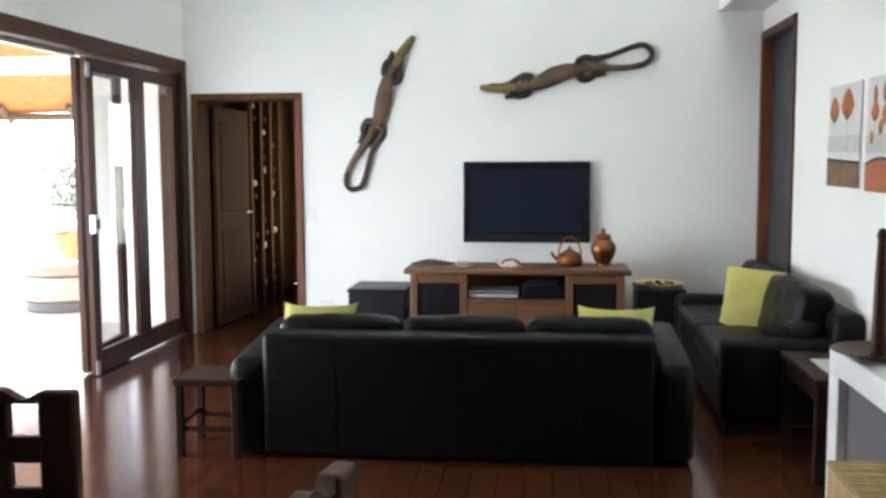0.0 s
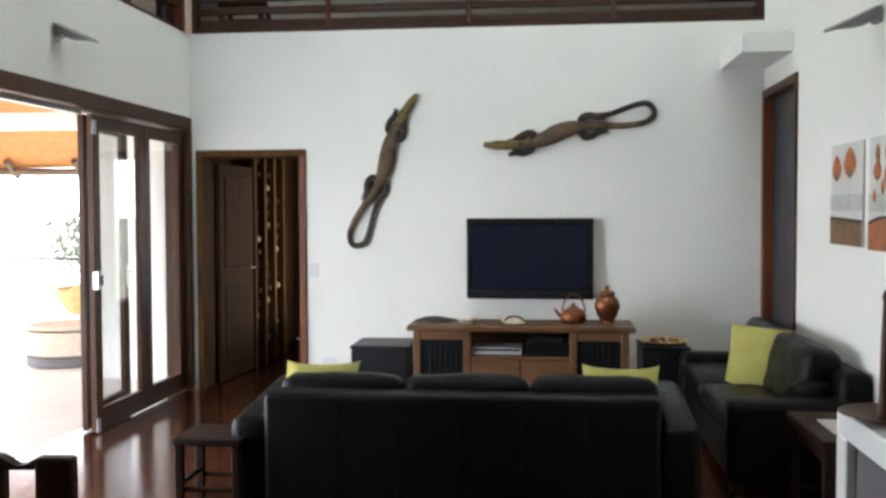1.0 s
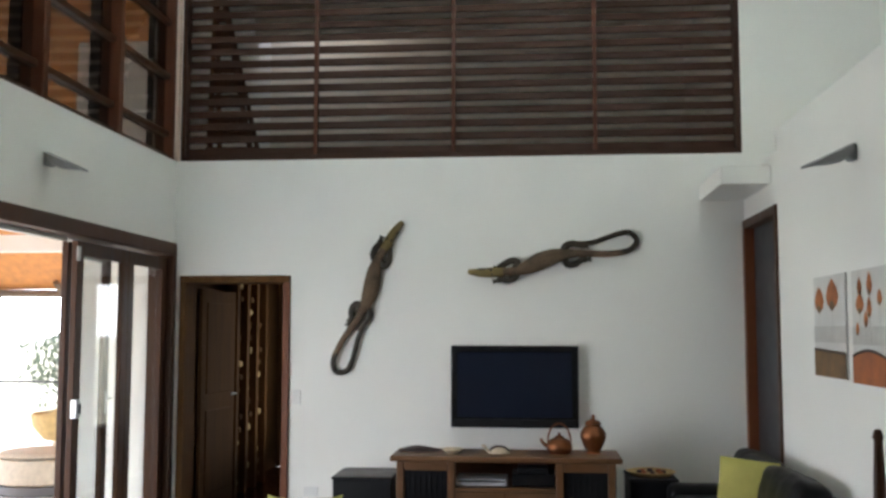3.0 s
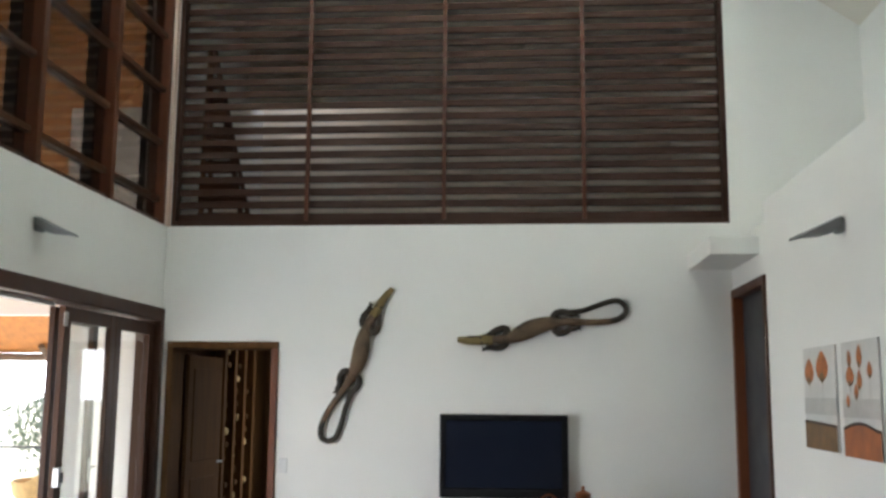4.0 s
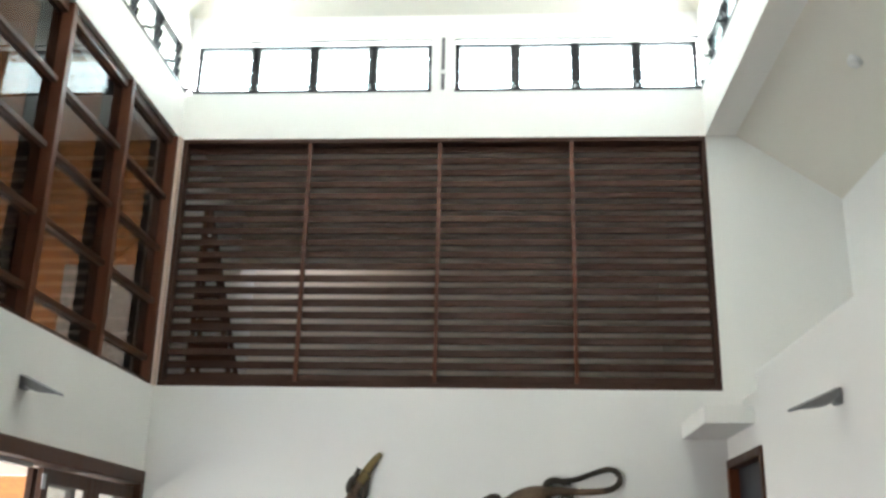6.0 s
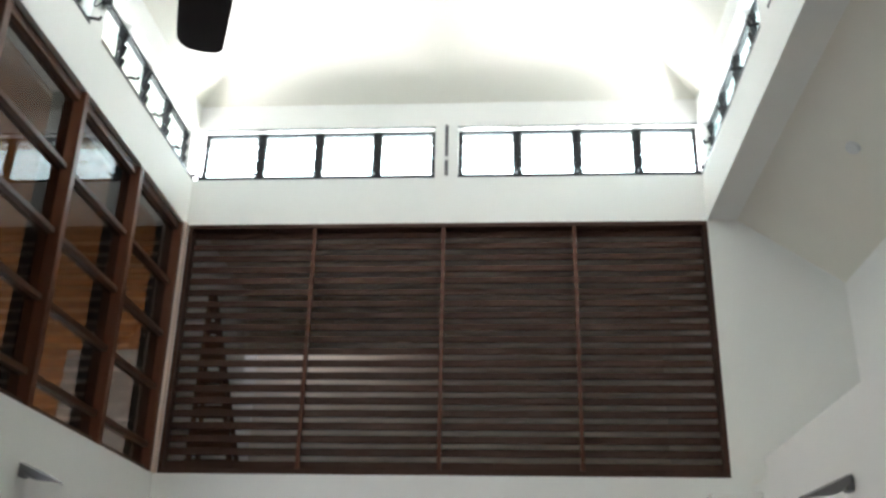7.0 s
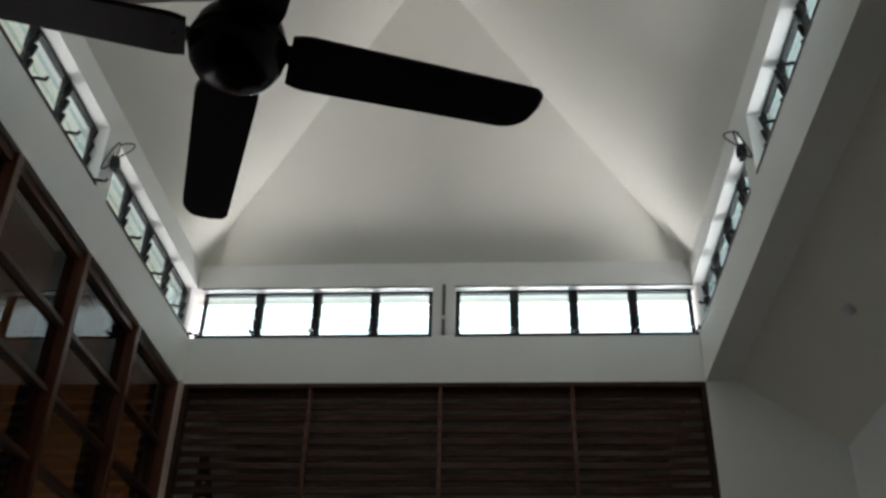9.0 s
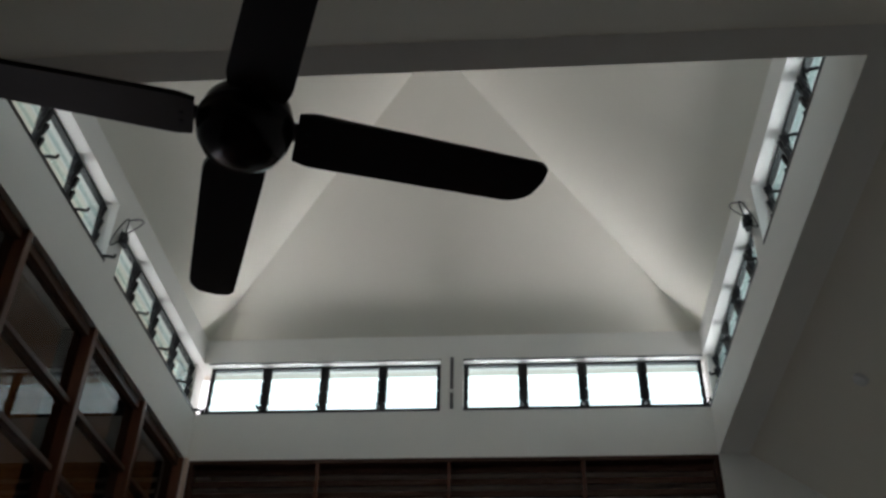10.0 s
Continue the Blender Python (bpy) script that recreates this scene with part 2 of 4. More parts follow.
def pillow(w, h, t, n=14, sag=0.0, pinch=0.06, seed=0):
    """A stuffed cushion in the x-z plane, with pulled corners and soft creases."""
    bm = bmesh.new()
    grid = {}
    for s in (-1, 1):
        for i in range(n + 1):
            for j in range(n + 1):
                u, v = 2 * i / n - 1, 2 * j / n - 1
                if s == 1 and (i in (0, n) or j in (0, n)):
                    grid[s, i, j] = grid[-1, i, j]
                    continue
                fat = ((1 - abs(u) ** 2.6) * (1 - abs(v) ** 2.6)) ** 0.45
                x = u * w / 2 * (1 - pinch * (1 - v * v))
                z = v * h / 2 * (1 - pinch * (1 - u * u)) - sag * (1 - u * u) * (v > 0) * v
                crease = 0.1 * noise.noise((u * 2.2 + seed, v * 2.2, s * 3.1 + seed))
                grid[s, i, j] = bm.verts.new((x, s * t / 2 * fat * (1 + crease), z))
    for s in (-1, 1):
        for i in range(n):
            for j in range(n):
                q = [grid[s, i, j], grid[s, i + 1, j], grid[s, i + 1, j + 1], grid[s, i, j + 1]]
                bm.faces.new(q if s == -1 else q[::-1])
    return bm


def mesh_object(name, bm, mat, smooth=False):
    me = bpy.data.meshes.new(name)
    bm.to_mesh(me)
    bm.free()
    me.materials.append(mat)
    if smooth:
        me.polygons.foreach_set("use_smooth", [True] * len(me.polygons))
        me.set_sharp_from_angle(angle=radians(40))
    return new(name, me)


def part(name, bm, mat, parent, label="", smooth=False):
    ob = mesh_object(name, bm, mat, smooth)
    ob.parent = parent
    if label:
        ob["label"] = label
    return ob


def share(name, ob, parent, m):
    """Another part on the same mesh."""
    o = new(name, ob.data)
    o.parent = parent
    o.matrix_basis = m
    return o


def thing(name, label, category, x=0, y=0, z=0, rz=0, group="", kind=""):
    ob = new(name)
    ob.empty_display_size = 0.1
    ob.matrix_basis = pose(x, y, z, 0, 0, rz)
    return tagged(ob, label, category, group, kind)


def structure(name, bm, mat, label, category):
    return tagged(mesh_object(name, bm, mat), label, category, kind="structure")


# ---- large structure ----
XL, XR, YB = -2.085, 2.8, 9.0          # inner faces of the left, right and end walls
Z1, Z2, Z3, Z4, Z5 = 3.115, 5.45, 5.925, 6.485, 6.735   # screen sill and head, lantern window sill and head, eaves of the lantern
YN, XE = 4.25, 2.795                  # near and right sides of the lantern
APEX = (0.355, 6.60, 8.33)
REAR = -6.0

wall_north = structure("wall_north", boxes(
    (-2.35, -1.98, YB, 9.25, 0, 2.06), (-2.35, -1.085, YB, 9.25, 2.06, Z1), (-1.085, 4.1, YB, 9.25, 0, Z1),
    (XE, 4.1, YB, 9.25, Z1, 5.6), (-2.35, XE, YB, 9.25, Z2, Z3),
    (-2.35, 3.065, YB, 9.25, Z4, Z5 + 0.05), (0.274, 0.494, YB, 9.25, Z3, Z4), (-2.35, -2.15, YB, 9.25, Z3, Z4), (2.83, 3.065, YB, 9.25, 5.6, Z4)),
    PLASTER, "white plastered end wall with door and louvre openings", "wall")
wall_west = structure("wall_west", boxes(
    (-2.35, XL, REAR, 4.6, 0, Z1), (-2.35, XL, 4.6, 8.985, 2.38, Z1), (-2.35, XL, 8.985, YB, 0, Z1),
    (-2.35, XL, REAR, YN, Z1, Z2), (-2.35, XL, REAR, YB, Z2, Z3), (-2.35, XL, YN - 0.2, YB, Z4, Z5 + 0.05),
    (-2.35, XL, 6.49, 6.71, Z3, Z4), (-2.35, XL, YN - 0.2, YN - 0.05, Z3, Z4)), PLASTER, "white plastered side wall over folding doors", "wall")
wall_east = structure("wall_east", boxes((XR, 2.95, REAR, 7.9, 0, 3.065), (XR, 2.95, 7.9, YB, 2.54, 2.85)),
    PLASTER, "white plastered part-height wall with pictures", "wall")
wall_recess = structure("wall_recess", boxes((3.95, 4.1, REAR, YB, 0, 5.0), (2.95, 3.95, REAR, YB, 2.9, 3.04)), PLASTER, "white upper wall set back over the ledge", "wall")
wall_lantern_east = structure("wall_lantern_east", boxes((XE, 3.065, YN - 0.2, YB, Z2, Z3), (XE, 3.065, YN - 0.2, YB, Z4, Z5 + 0.05), (XE, 3.065, 6.49, 6.71, Z3, Z4)),
    PLASTER, "white plastered beam band under the lantern windows", "wall")
wall_lantern_south = structure("wall_lantern_south", boxes((XL, XE, YN - 0.2, YN, Z2, Z3), (XL, XE, YN - 0.2, YN, Z4, Z5 + 0.05), (0.274, 0.494, YN - 0.2, YN, Z3, Z4)),
    PLASTER, "white plastered beam band across the room", "wall")
wall_south = structure("wall_south", boxes((-2.35, 4.1, REAR - 0.2, REAR, 0, 3.2)), PLASTER, "plain white wall", "wall")
slab = structure("bulkhead", rounded(2.437, XR - 0.002, 8.05, YB - 0.002, 2.71, 2.845, 0.006), PLASTER, "white box bulkhead over the side doorway", "bulkhead")

lant = bmesh.new()
c = [lant.verts.new(p) for p in ((XL - 0.02, YN - 0.02, Z5), (XE + 0.02, YN - 0.02, Z5), (XE + 0.02, YB + 0.02, Z5), (XL - 0.02, YB + 0.02, Z5))]
o = [lant.verts.new(p) for p in ((XL - 0.7, YN - 0.7, Z5 - 0.1), (XE + 0.7, YN - 0.7, Z5 - 0.1), (XE + 0.7, YB + 0.7, Z5 - 0.1), (XL - 0.7, YB + 0.7, Z5 - 0.1))]
ap, at = lant.verts.new(APEX), lant.verts.new((APEX[0], APEX[1], APEX[2] + 0.3))
for i in range(4):
    j = (i + 1) % 4
    lant.faces.new((c[i], c[j], ap)), lant.faces.new((o[j], o[i], at)), lant.faces.new((c[j], c[i], o[i], o[j]))
ceiling_lantern = structure("ceiling_lantern", lant, CEILING, "white pyramid ceiling of the roof lantern", "ceiling")

SL = 0.70
xo, yo = 4.1, YN - 0.2 - (4.1 - 3.065)
ze = Z2 - SL * (4.1 - 3.065)
yf = YN - 0.2 - (Z2 - 2.9) / SL
ceiling = structure("ceiling", joined(
    prism([(3.065, YN - 0.2, Z2), (3.065, YB, Z2), (xo, YB, ze), (xo, yo, ze)], 0.12),
    prism([(-2.35, YN - 0.2, Z2), (3.065, YN - 0.2, Z2), (xo, yo, ze), (xo, yf, 2.9), (-2.35, yf, 2.9)], 0.12),
    boxes((-2.35, 4.1, REAR, yf, 2.9, 3.02))), CEILING, "white raked ceiling sloping down from the lantern", "ceiling")
roof = structure("roof", joined(
    prism([(3.065, YN - 0.2, Z2 + 0.3), (3.065, 13.4, Z2 + 0.3), (6.0, 13.4, Z2 + 0.3 - 2.97 * SL), (6.0, 1.1, Z2 + 0.3 - 2.97 * SL)], 0.05),
    prism([(-2.35, YN - 0.2, Z2 + 0.3), (3.065, YN - 0.2, Z2 + 0.3), (6.0, 1.1, Z2 + 0.3 - 2.97 * SL), (6.0, -1, 2.2), (-6, -1, 2.2)], 0.05),
    boxes((-2.35, 3.065, 9.25, 11.45, 5.72, 5.77), (-1.1, 3.065, 11.45, 13.4, 5.72, 5.77), (-2.35, -1.1, 12.0, 13.4, 5.72, 5.77))), ROOF, "pale sheet roof round the lantern", "roof")

# ---- verandah, ground and distance ----
ground = structure("ground", boxes((-400, 400, -400, 400, -0.6, -0.25)), GRASS, "dry sunlit grass reaching the horizon", "ground")
deck = structure("pavement", boxes((-8.2, -2.35, -6.2, 14.9, -0.25, -0.02)), DECK, "pale sunlit verandah paving", "pavement")
far = bmesh.new()
for k in range(24):
    a0, a1 = 2 * math.pi * k / 24, 2 * math.pi * (k + 1) / 24
    far.faces.new([far.verts.new((300 * math.cos(a), 300 * math.sin(a), z)) for a, z in ((a0, -1), (a1, -1), (a1, 90), (a0, 90))])
backdrop = structure("backdrop", far, HORIZON, "bright white haze of sky at the horizon", "sky")
glow = structure("sky_backdrop", boxes((-2.3, 2.98, 9.52, 9.53, 5.9, 6.58), (-2.3, 2.98, 3.79, 3.80, 5.9, 6.58)),
                 HAZE, "bright white sky close outside the lantern windows", "sky")
glow_side = structure("sky_backdrop", boxes((-2.63, -2.62, 4.2, 9.2, 5.9, 6.58), (3.30, 3.31, 4.2, 9.2, 5.9, 6.58)),
                      HAZE_SIDE, "softer sky beside the lantern windows", "sky")
vx, vz, ve = -8.2, 2.25, 14.6
verandah = structure("verandah_ceiling", joined(
    prism([(vx, ve, vz), (-2.35, 10.1, 5.4), (-2.35, 0, 5.4), (vx, 0, vz)], 0.1),
    prism([(vx, ve, vz - 0.02), (-2.35, ve, vz - 0.02), (-2.35, 10.1, 5.38)], 0.1)), LINING, "orange timber lining of the verandah roof", "ceiling")
wing = structure("wall_wing", boxes((-3.32, -2.35, 9.6, 9.85, -0.02, 4.4)), PLASTER, "white wall of the wing beside the verandah", "wall")
loft_out = structure("wall_outer", boxes((-2.35, XL, 9.25, 13.2, 0, 2.95), (-2.35, XL, 9.25, 13.2, 2.95, 5.7)), PLASTER, "white outer wall beyond the living room", "wall")
LOFT = "dim greyish brown loft wall behind the louvre screen"
structure("wall_loft_north", boxes((-2.1, 2.95, 12.0, 12.15, 2.95, 5.7)), LOFTWALL, LOFT, "wall")
structure("wall_loft_east", boxes((2.8, 2.95, 9.25, 12.0, 2.95, 5.6)), LOFTWALL, LOFT, "wall")
# Opening is invented to let the added loft lamps shine down.
structure("ceiling_loft", boxes((-2.1, 2.95, 9.25, 11.45, 5.6, 5.7), (-2.1, 2.95, 11.45, 11.55, 5.6, 5.7)), LOFTWALL, "dim loft ceiling with an added opening for lamps", "ceiling")
# Baffle added to hide the lamps and the overbright top of the wall.
structure("loft_lamp_baffle", boxes((-2.1, 2.8, 11.33, 11.448, 4.94, 5.599)), LOFTWALL, "added baffle hiding the loft lamps and bright wall top", "beam")
# Out of sight; kept pale to bounce light up into the loft.
loft_floor = structure("floor_loft", boxes((-2.1, 2.95, 9.25, 12.15, 2.8, 2.95)), LOFTWALL, "unseen loft floor made pale to bounce light", "floor")
# Opening in the right wall is unseen, added to light the passage.
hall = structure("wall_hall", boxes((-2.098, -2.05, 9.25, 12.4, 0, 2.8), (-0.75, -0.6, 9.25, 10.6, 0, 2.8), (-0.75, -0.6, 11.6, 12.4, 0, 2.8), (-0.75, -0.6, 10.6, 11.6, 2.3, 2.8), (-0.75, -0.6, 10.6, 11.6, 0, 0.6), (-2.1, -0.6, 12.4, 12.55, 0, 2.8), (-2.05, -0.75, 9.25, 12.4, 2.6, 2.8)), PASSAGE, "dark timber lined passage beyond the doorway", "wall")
side_room = structure("wall_side", boxes((2.95, 3.95, 7.0, 7.1, 0, 2.9)), PLASTER, "plain white wall of the side passage", "wall")


def frame_parts(parent, x0, x1, z0, z1, w, y0, y1, mat, name="frame", sill=True):
    """Upright frame members in the x-z plane, butted."""
    part(name, rounded(x0, x0 + w, y0, y1, z0, z1, 0.004, 1), mat, parent)
    part(name, rounded(x1 - w, x1, y0, y1, z0, z1, 0.004, 1), mat, parent)
    part(name, rounded(x0 + w, x1 - w, y0, y1, z1 - w, z1, 0.004, 1), mat, parent)
    if sill:
        part(name, rounded(x0 + w, x1 - w, y0, y1, z0, z0 + w, 0.004, 1), mat, parent)


# ---- doorway to the passage ----
door_1 = thing("door_1", "reddish timber door frame round an open dark passage", "door frame", -2.022, YB, 0, kind="structure")
# Left jamb and head coloured duller, as in shade; right jamb red, as lit.
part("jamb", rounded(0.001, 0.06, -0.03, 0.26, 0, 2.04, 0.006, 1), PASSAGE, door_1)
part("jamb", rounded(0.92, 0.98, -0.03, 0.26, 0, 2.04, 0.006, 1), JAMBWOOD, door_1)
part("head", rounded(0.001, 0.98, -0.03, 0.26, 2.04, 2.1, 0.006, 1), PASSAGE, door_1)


def panel_door(name, label, w, h, mat, panels, at):
    d = thing(name, label, "door")
    d.matrix_basis = at
    part("leaf", rounded(0, w, -0.018, 0.018, 0.01, h, 0.004, 1), mat, d)
    for z0, z1 in panels:
        for s in (-1, 1):
            part("panel", rounded(0.1, w - 0.1, s * 0.024 - 0.006, s * 0.024 + 0.006, z0, z1, 0.005, 1), mat, d)
    for s in (-1, 1):
        part("handle", tube([(w - 0.06, s * 0.018, 1.02), (w - 0.06, s * 0.06, 1.02), (w - 0.17, s * 0.06, 1.02)], 0.009, 8), STEEL, d, "steel lever handle")
    return d


panel_door("passage_door", "dark stained panelled timber door standing open", 0.8, 2.0, PASSAGE, ((0.15, 0.9), (1.05, 1.88)), pose(-1.94, 9.30, 0, 0, 0, 86))
screen2 = thing("carved_screen", "dark carved timber screen with pale specks of light", "screen", -1.91, 10.15, 0, 90)
for i in range(4):
    part("post", rounded(i * 0.34 - 0.04, i * 0.34 + 0.04, -0.06, 0.02, 0, 2.3, 0.004, 1), PASSAGE, screen2)
part("backing", boxes((-0.04, 1.06, 0.021, 0.04, 0, 2.3)), PASSAGE, screen2)
random.seed(5)
for i in range(3):
    for k in range(17):
        # Every third carving is straw-coloured, standing in for specks of light.
        part("carving", moved(lathe([(0.0, -0.012), (0.022 + 0.02 * random.random(), -0.01), (0.03, 0.01), (0.0, 0.012)], 8), pose(i * 0.34 + 0.17, random.uniform(-0.04, 0.0), 0.12 + k * 0.13, 90, 0, random.uniform(-25, 25))), PASSAGE if (i * 2 + k) % 3 else STRAW, screen2)

# ---- folding doors in the side wall ----
door_2 = thing("door_2", "dark timber lintel and jambs of the folding doors", "door frame", XL, 0, 0, kind="structure")
part("head", rounded(-0.2, 0.03, 4.6, 8.984, 2.275, 2.384, 0.006, 1), DARKWOOD, door_2)
part("jamb", rounded(-0.2, 0.03, 8.915, 8.984, 0, 2.275, 0.006, 1), DARKWOOD, door_2)
part("jamb", rounded(-0.2, 0.03, 4.6, 4.68, 0, 2.275, 0.006, 1), DARKWOOD, door_2)
part("track", rounded(-0.15, -0.09, 4.68, 7.22, 2.245, 2.275, 0.003, 1), STEEL, door_2, "pale aluminium door track")


def door_leaf(name, w, at, label, handle, hinges=()):
    """A glazed leaf along local x, hinged at 0."""
    d = thing(name, label, "door", group="folding glass doors")
    d.matrix_basis = at
    s, h = 0.1, 2.25
    part("stile", rounded(0, s, -0.022, 0.022, 0.015, h, 0.004, 1), DARKWOOD, d)
    part("stile", rounded(w - s, w, -0.022, 0.022, 0.015, h, 0.004, 1), DARKWOOD, d)
    part("rail", rounded(s, w - s, -0.022, 0.022, h - 0.1, h, 0.004, 1), DARKWOOD, d)
    part("rail", rounded(s, w - s, -0.022, 0.022, 0.015, 0.17, 0.004, 1), DARKWOOD, d)
    pane = part("pane", boxes((s - 0.005, w - s + 0.005, -0.003, 0.003, 0.165, h - 0.095)), GLASS, d, "clear glass pane")
    pane.visible_shadow = False
    for z in hinges:
        part("hinge", rounded(-0.012, 0.04, -0.03, -0.021, z - 0.05, z + 0.05, 0.003, 1), STEEL, d, "bright steel hinge")
    if handle:
        plate = part("handle_plate", rounded(w - 0.065, w - 0.035, -0.03, -0.022, 0.98, 1.16, 0.004, 1), STEEL, d)
        part("lever", tube([(w - 0.05, -0.022, 1.1), (w - 0.05, -0.07, 1.1), (w - 0.17, -0.07, 1.1)], 0.009, 8), STEEL, d, "steel lever handle")
    return d


YH = 8.12
# two leaves shut in line with the wall, a third one folded back outside
door_leaf("folding_door", 0.865, pose(XL - 0.05, 7.25, 0, 0, 0, 90), "closed glazed leaf in dark timber", False, (0.06, 2.16))
door_leaf("folding_door", 0.79, pose(XL - 0.05, YH, 0, 0, 0, 90), "closed glazed leaf in dark timber beside the corner", False)
door_leaf("folding_door", 0.86, pose(XL - 0.13, 7.27, 0, 0, 0, 94.5), "glazed leaf in dark timber folded back outside", True)
latch = thing("door_latch", "bright steel latch plate on the door edge", "latch", XL - 0.03, 7.25, 1.02)
part("plate", rounded(-0.01, 0.035, -0.012, 0.05, 0, 0.13, 0.004, 1), STEEL, latch)
part("bolt", rounded(0.035, 0.05, 0.005, 0.03, 0.03, 0.1, 0.003, 1), BLACKMETAL, latch)

# ---- door in the right wall ----
door_3 = thing("door_3", "tall dark door in a reddish timber frame", "door", XR, 7.9, 0, kind="structure")
# Near jamb and head use darker timber as shade; far jamb as lit.
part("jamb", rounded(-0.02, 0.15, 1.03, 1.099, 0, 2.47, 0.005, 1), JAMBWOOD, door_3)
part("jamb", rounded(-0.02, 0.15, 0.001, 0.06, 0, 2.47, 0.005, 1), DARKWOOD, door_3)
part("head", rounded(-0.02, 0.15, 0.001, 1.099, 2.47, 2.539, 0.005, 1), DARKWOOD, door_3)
part("leaf", rounded(0.06, 0.1, 0.062, 1.028, 0.01, 2.468, 0.004, 1), DARKDOOR, door_3, "charcoal grey door leaf")

# ---- louvred screen high in the end wall ----
screen = thing("louvre_screen", "wide dark timber louvre screen high in the wall", "screen", XL, YB, Z1)
SW, SH = XE - XL, Z2 - Z1
part("frame", rounded(0.032, SW, 0.0, 0.12, 0, 0.045, 0.004, 1), SLATWOOD, screen)
part("frame", rounded(0.032, SW, 0.0, 0.12, SH - 0.045, SH, 0.004, 1), SLATWOOD, screen)
part("frame", rounded(SW - 0.045, SW, 0.001, 0.12, 0.045, SH - 0.045, 0.004, 1), SLATWOOD, screen)
part("frame", rounded(0.032, 0.075, 0.001, 0.12, 0.045, SH - 0.045, 0.004, 1), SLATWOOD, screen)
for i in (1, 2, 3):
    part("mullion", rounded(i * 1.212 + 0.012, i * 1.212 + 0.05, 0.0, 0.05, 0.046, SH - 0.046, 0.004, 1), GLAZEWOOD, screen)
NS = 20
step = (SH - 0.18) / (NS - 1)
base = part("slat", moved(rounded(0.076, SW - 0.046, -0.009, 0.009, -0.036, 0.036, 0.004, 1), pose(0, 0.085, 0, -14, 0, 0)), SLATWOOD, screen)
base.matrix_basis = pose(0, 0, 0.09)
for k in range(1, NS):
    share("slat", base, screen, pose(0, random.uniform(-0.002, 0.002), 0.09 + step * k, random.uniform(-0.6, 0.6)))
strip = structure("trim", boxes((XL + 0.002, XL + 0.03, 8.93, 8.998, Z1, Z2)), STRIPWHITE, "pale corner strip beside the louvre screen", "trim")

obelisk = thing("tapered_stand", "tall tapered dark timber slatted stand in the loft", "stand", -1.66, 9.42, 2.95)
for sx, sy in ((-1, -1), (1, -1), (1, 1), (-1, 1)):
    part("leg", tube([(sx * 0.22, sy * 0.16, 0), (sx * 0.02 - 0.22, sy * 0.02, 1.95)], [0.028, 0.02], 6), TEAK if sx < 0 else DARKWOOD, obelisk)
for k in range(11):
    f = k / 11
    w = 0.22 * (1 - f) + 0.03
    part("slat", rounded(-w - 0.22 * f, w - 0.22 * f, -0.16 * (1 - f) - 0.03, -0.16 * (1 - f) - 0.01, 0.05 + k * 0.165, 0.17 + k * 0.165, 0.004, 1), DARKWOOD, obelisk)

# ---- timber glazing high in the side wall ----
glz = thing("window_1", "high timber window grid with deep reddish mullions", "window", XL, 0, Z1, kind="structure")
ys = [YN + 0.03, 5.5, 6.68, 7.83, 8.945]
zs = [0.0, 0.205, 0.715, 1.2, 1.695, 2.25]
for k, y in enumerate(ys):
    part("mullion", rounded(-0.16, -0.002, y - 0.035, y + 0.035, 0.0, SH, 0.005, 1), GLAZEWOOD, glz)
    # Black outer posts stand in for the shaded strips beside the mullions.
    part("shaded_outer_post", rounded(-0.25, -0.161, y - 0.045, y + 0.045, 0.0, SH, 0.005, 1), BLACKMETAL, glz, "outer post coloured black for its shaded side")
for a, b in zip(ys, ys[1:]):
    for z in zs + [SH - 0.045]:
        part("transom", rounded(-0.13, -0.04, a + 0.036, b - 0.036, z, z + 0.045, 0.004, 1), DARKWOOD, glz)
    for z0, z1 in zip(zs, zs[1:] + [SH - 0.045]):
        part("pane", boxes((-0.09, -0.084, a + 0.03, b - 0.03, z0 + 0.04, z1 + 0.005)), TINTED, glz, "bronze tinted glass pane").visible_shadow = False

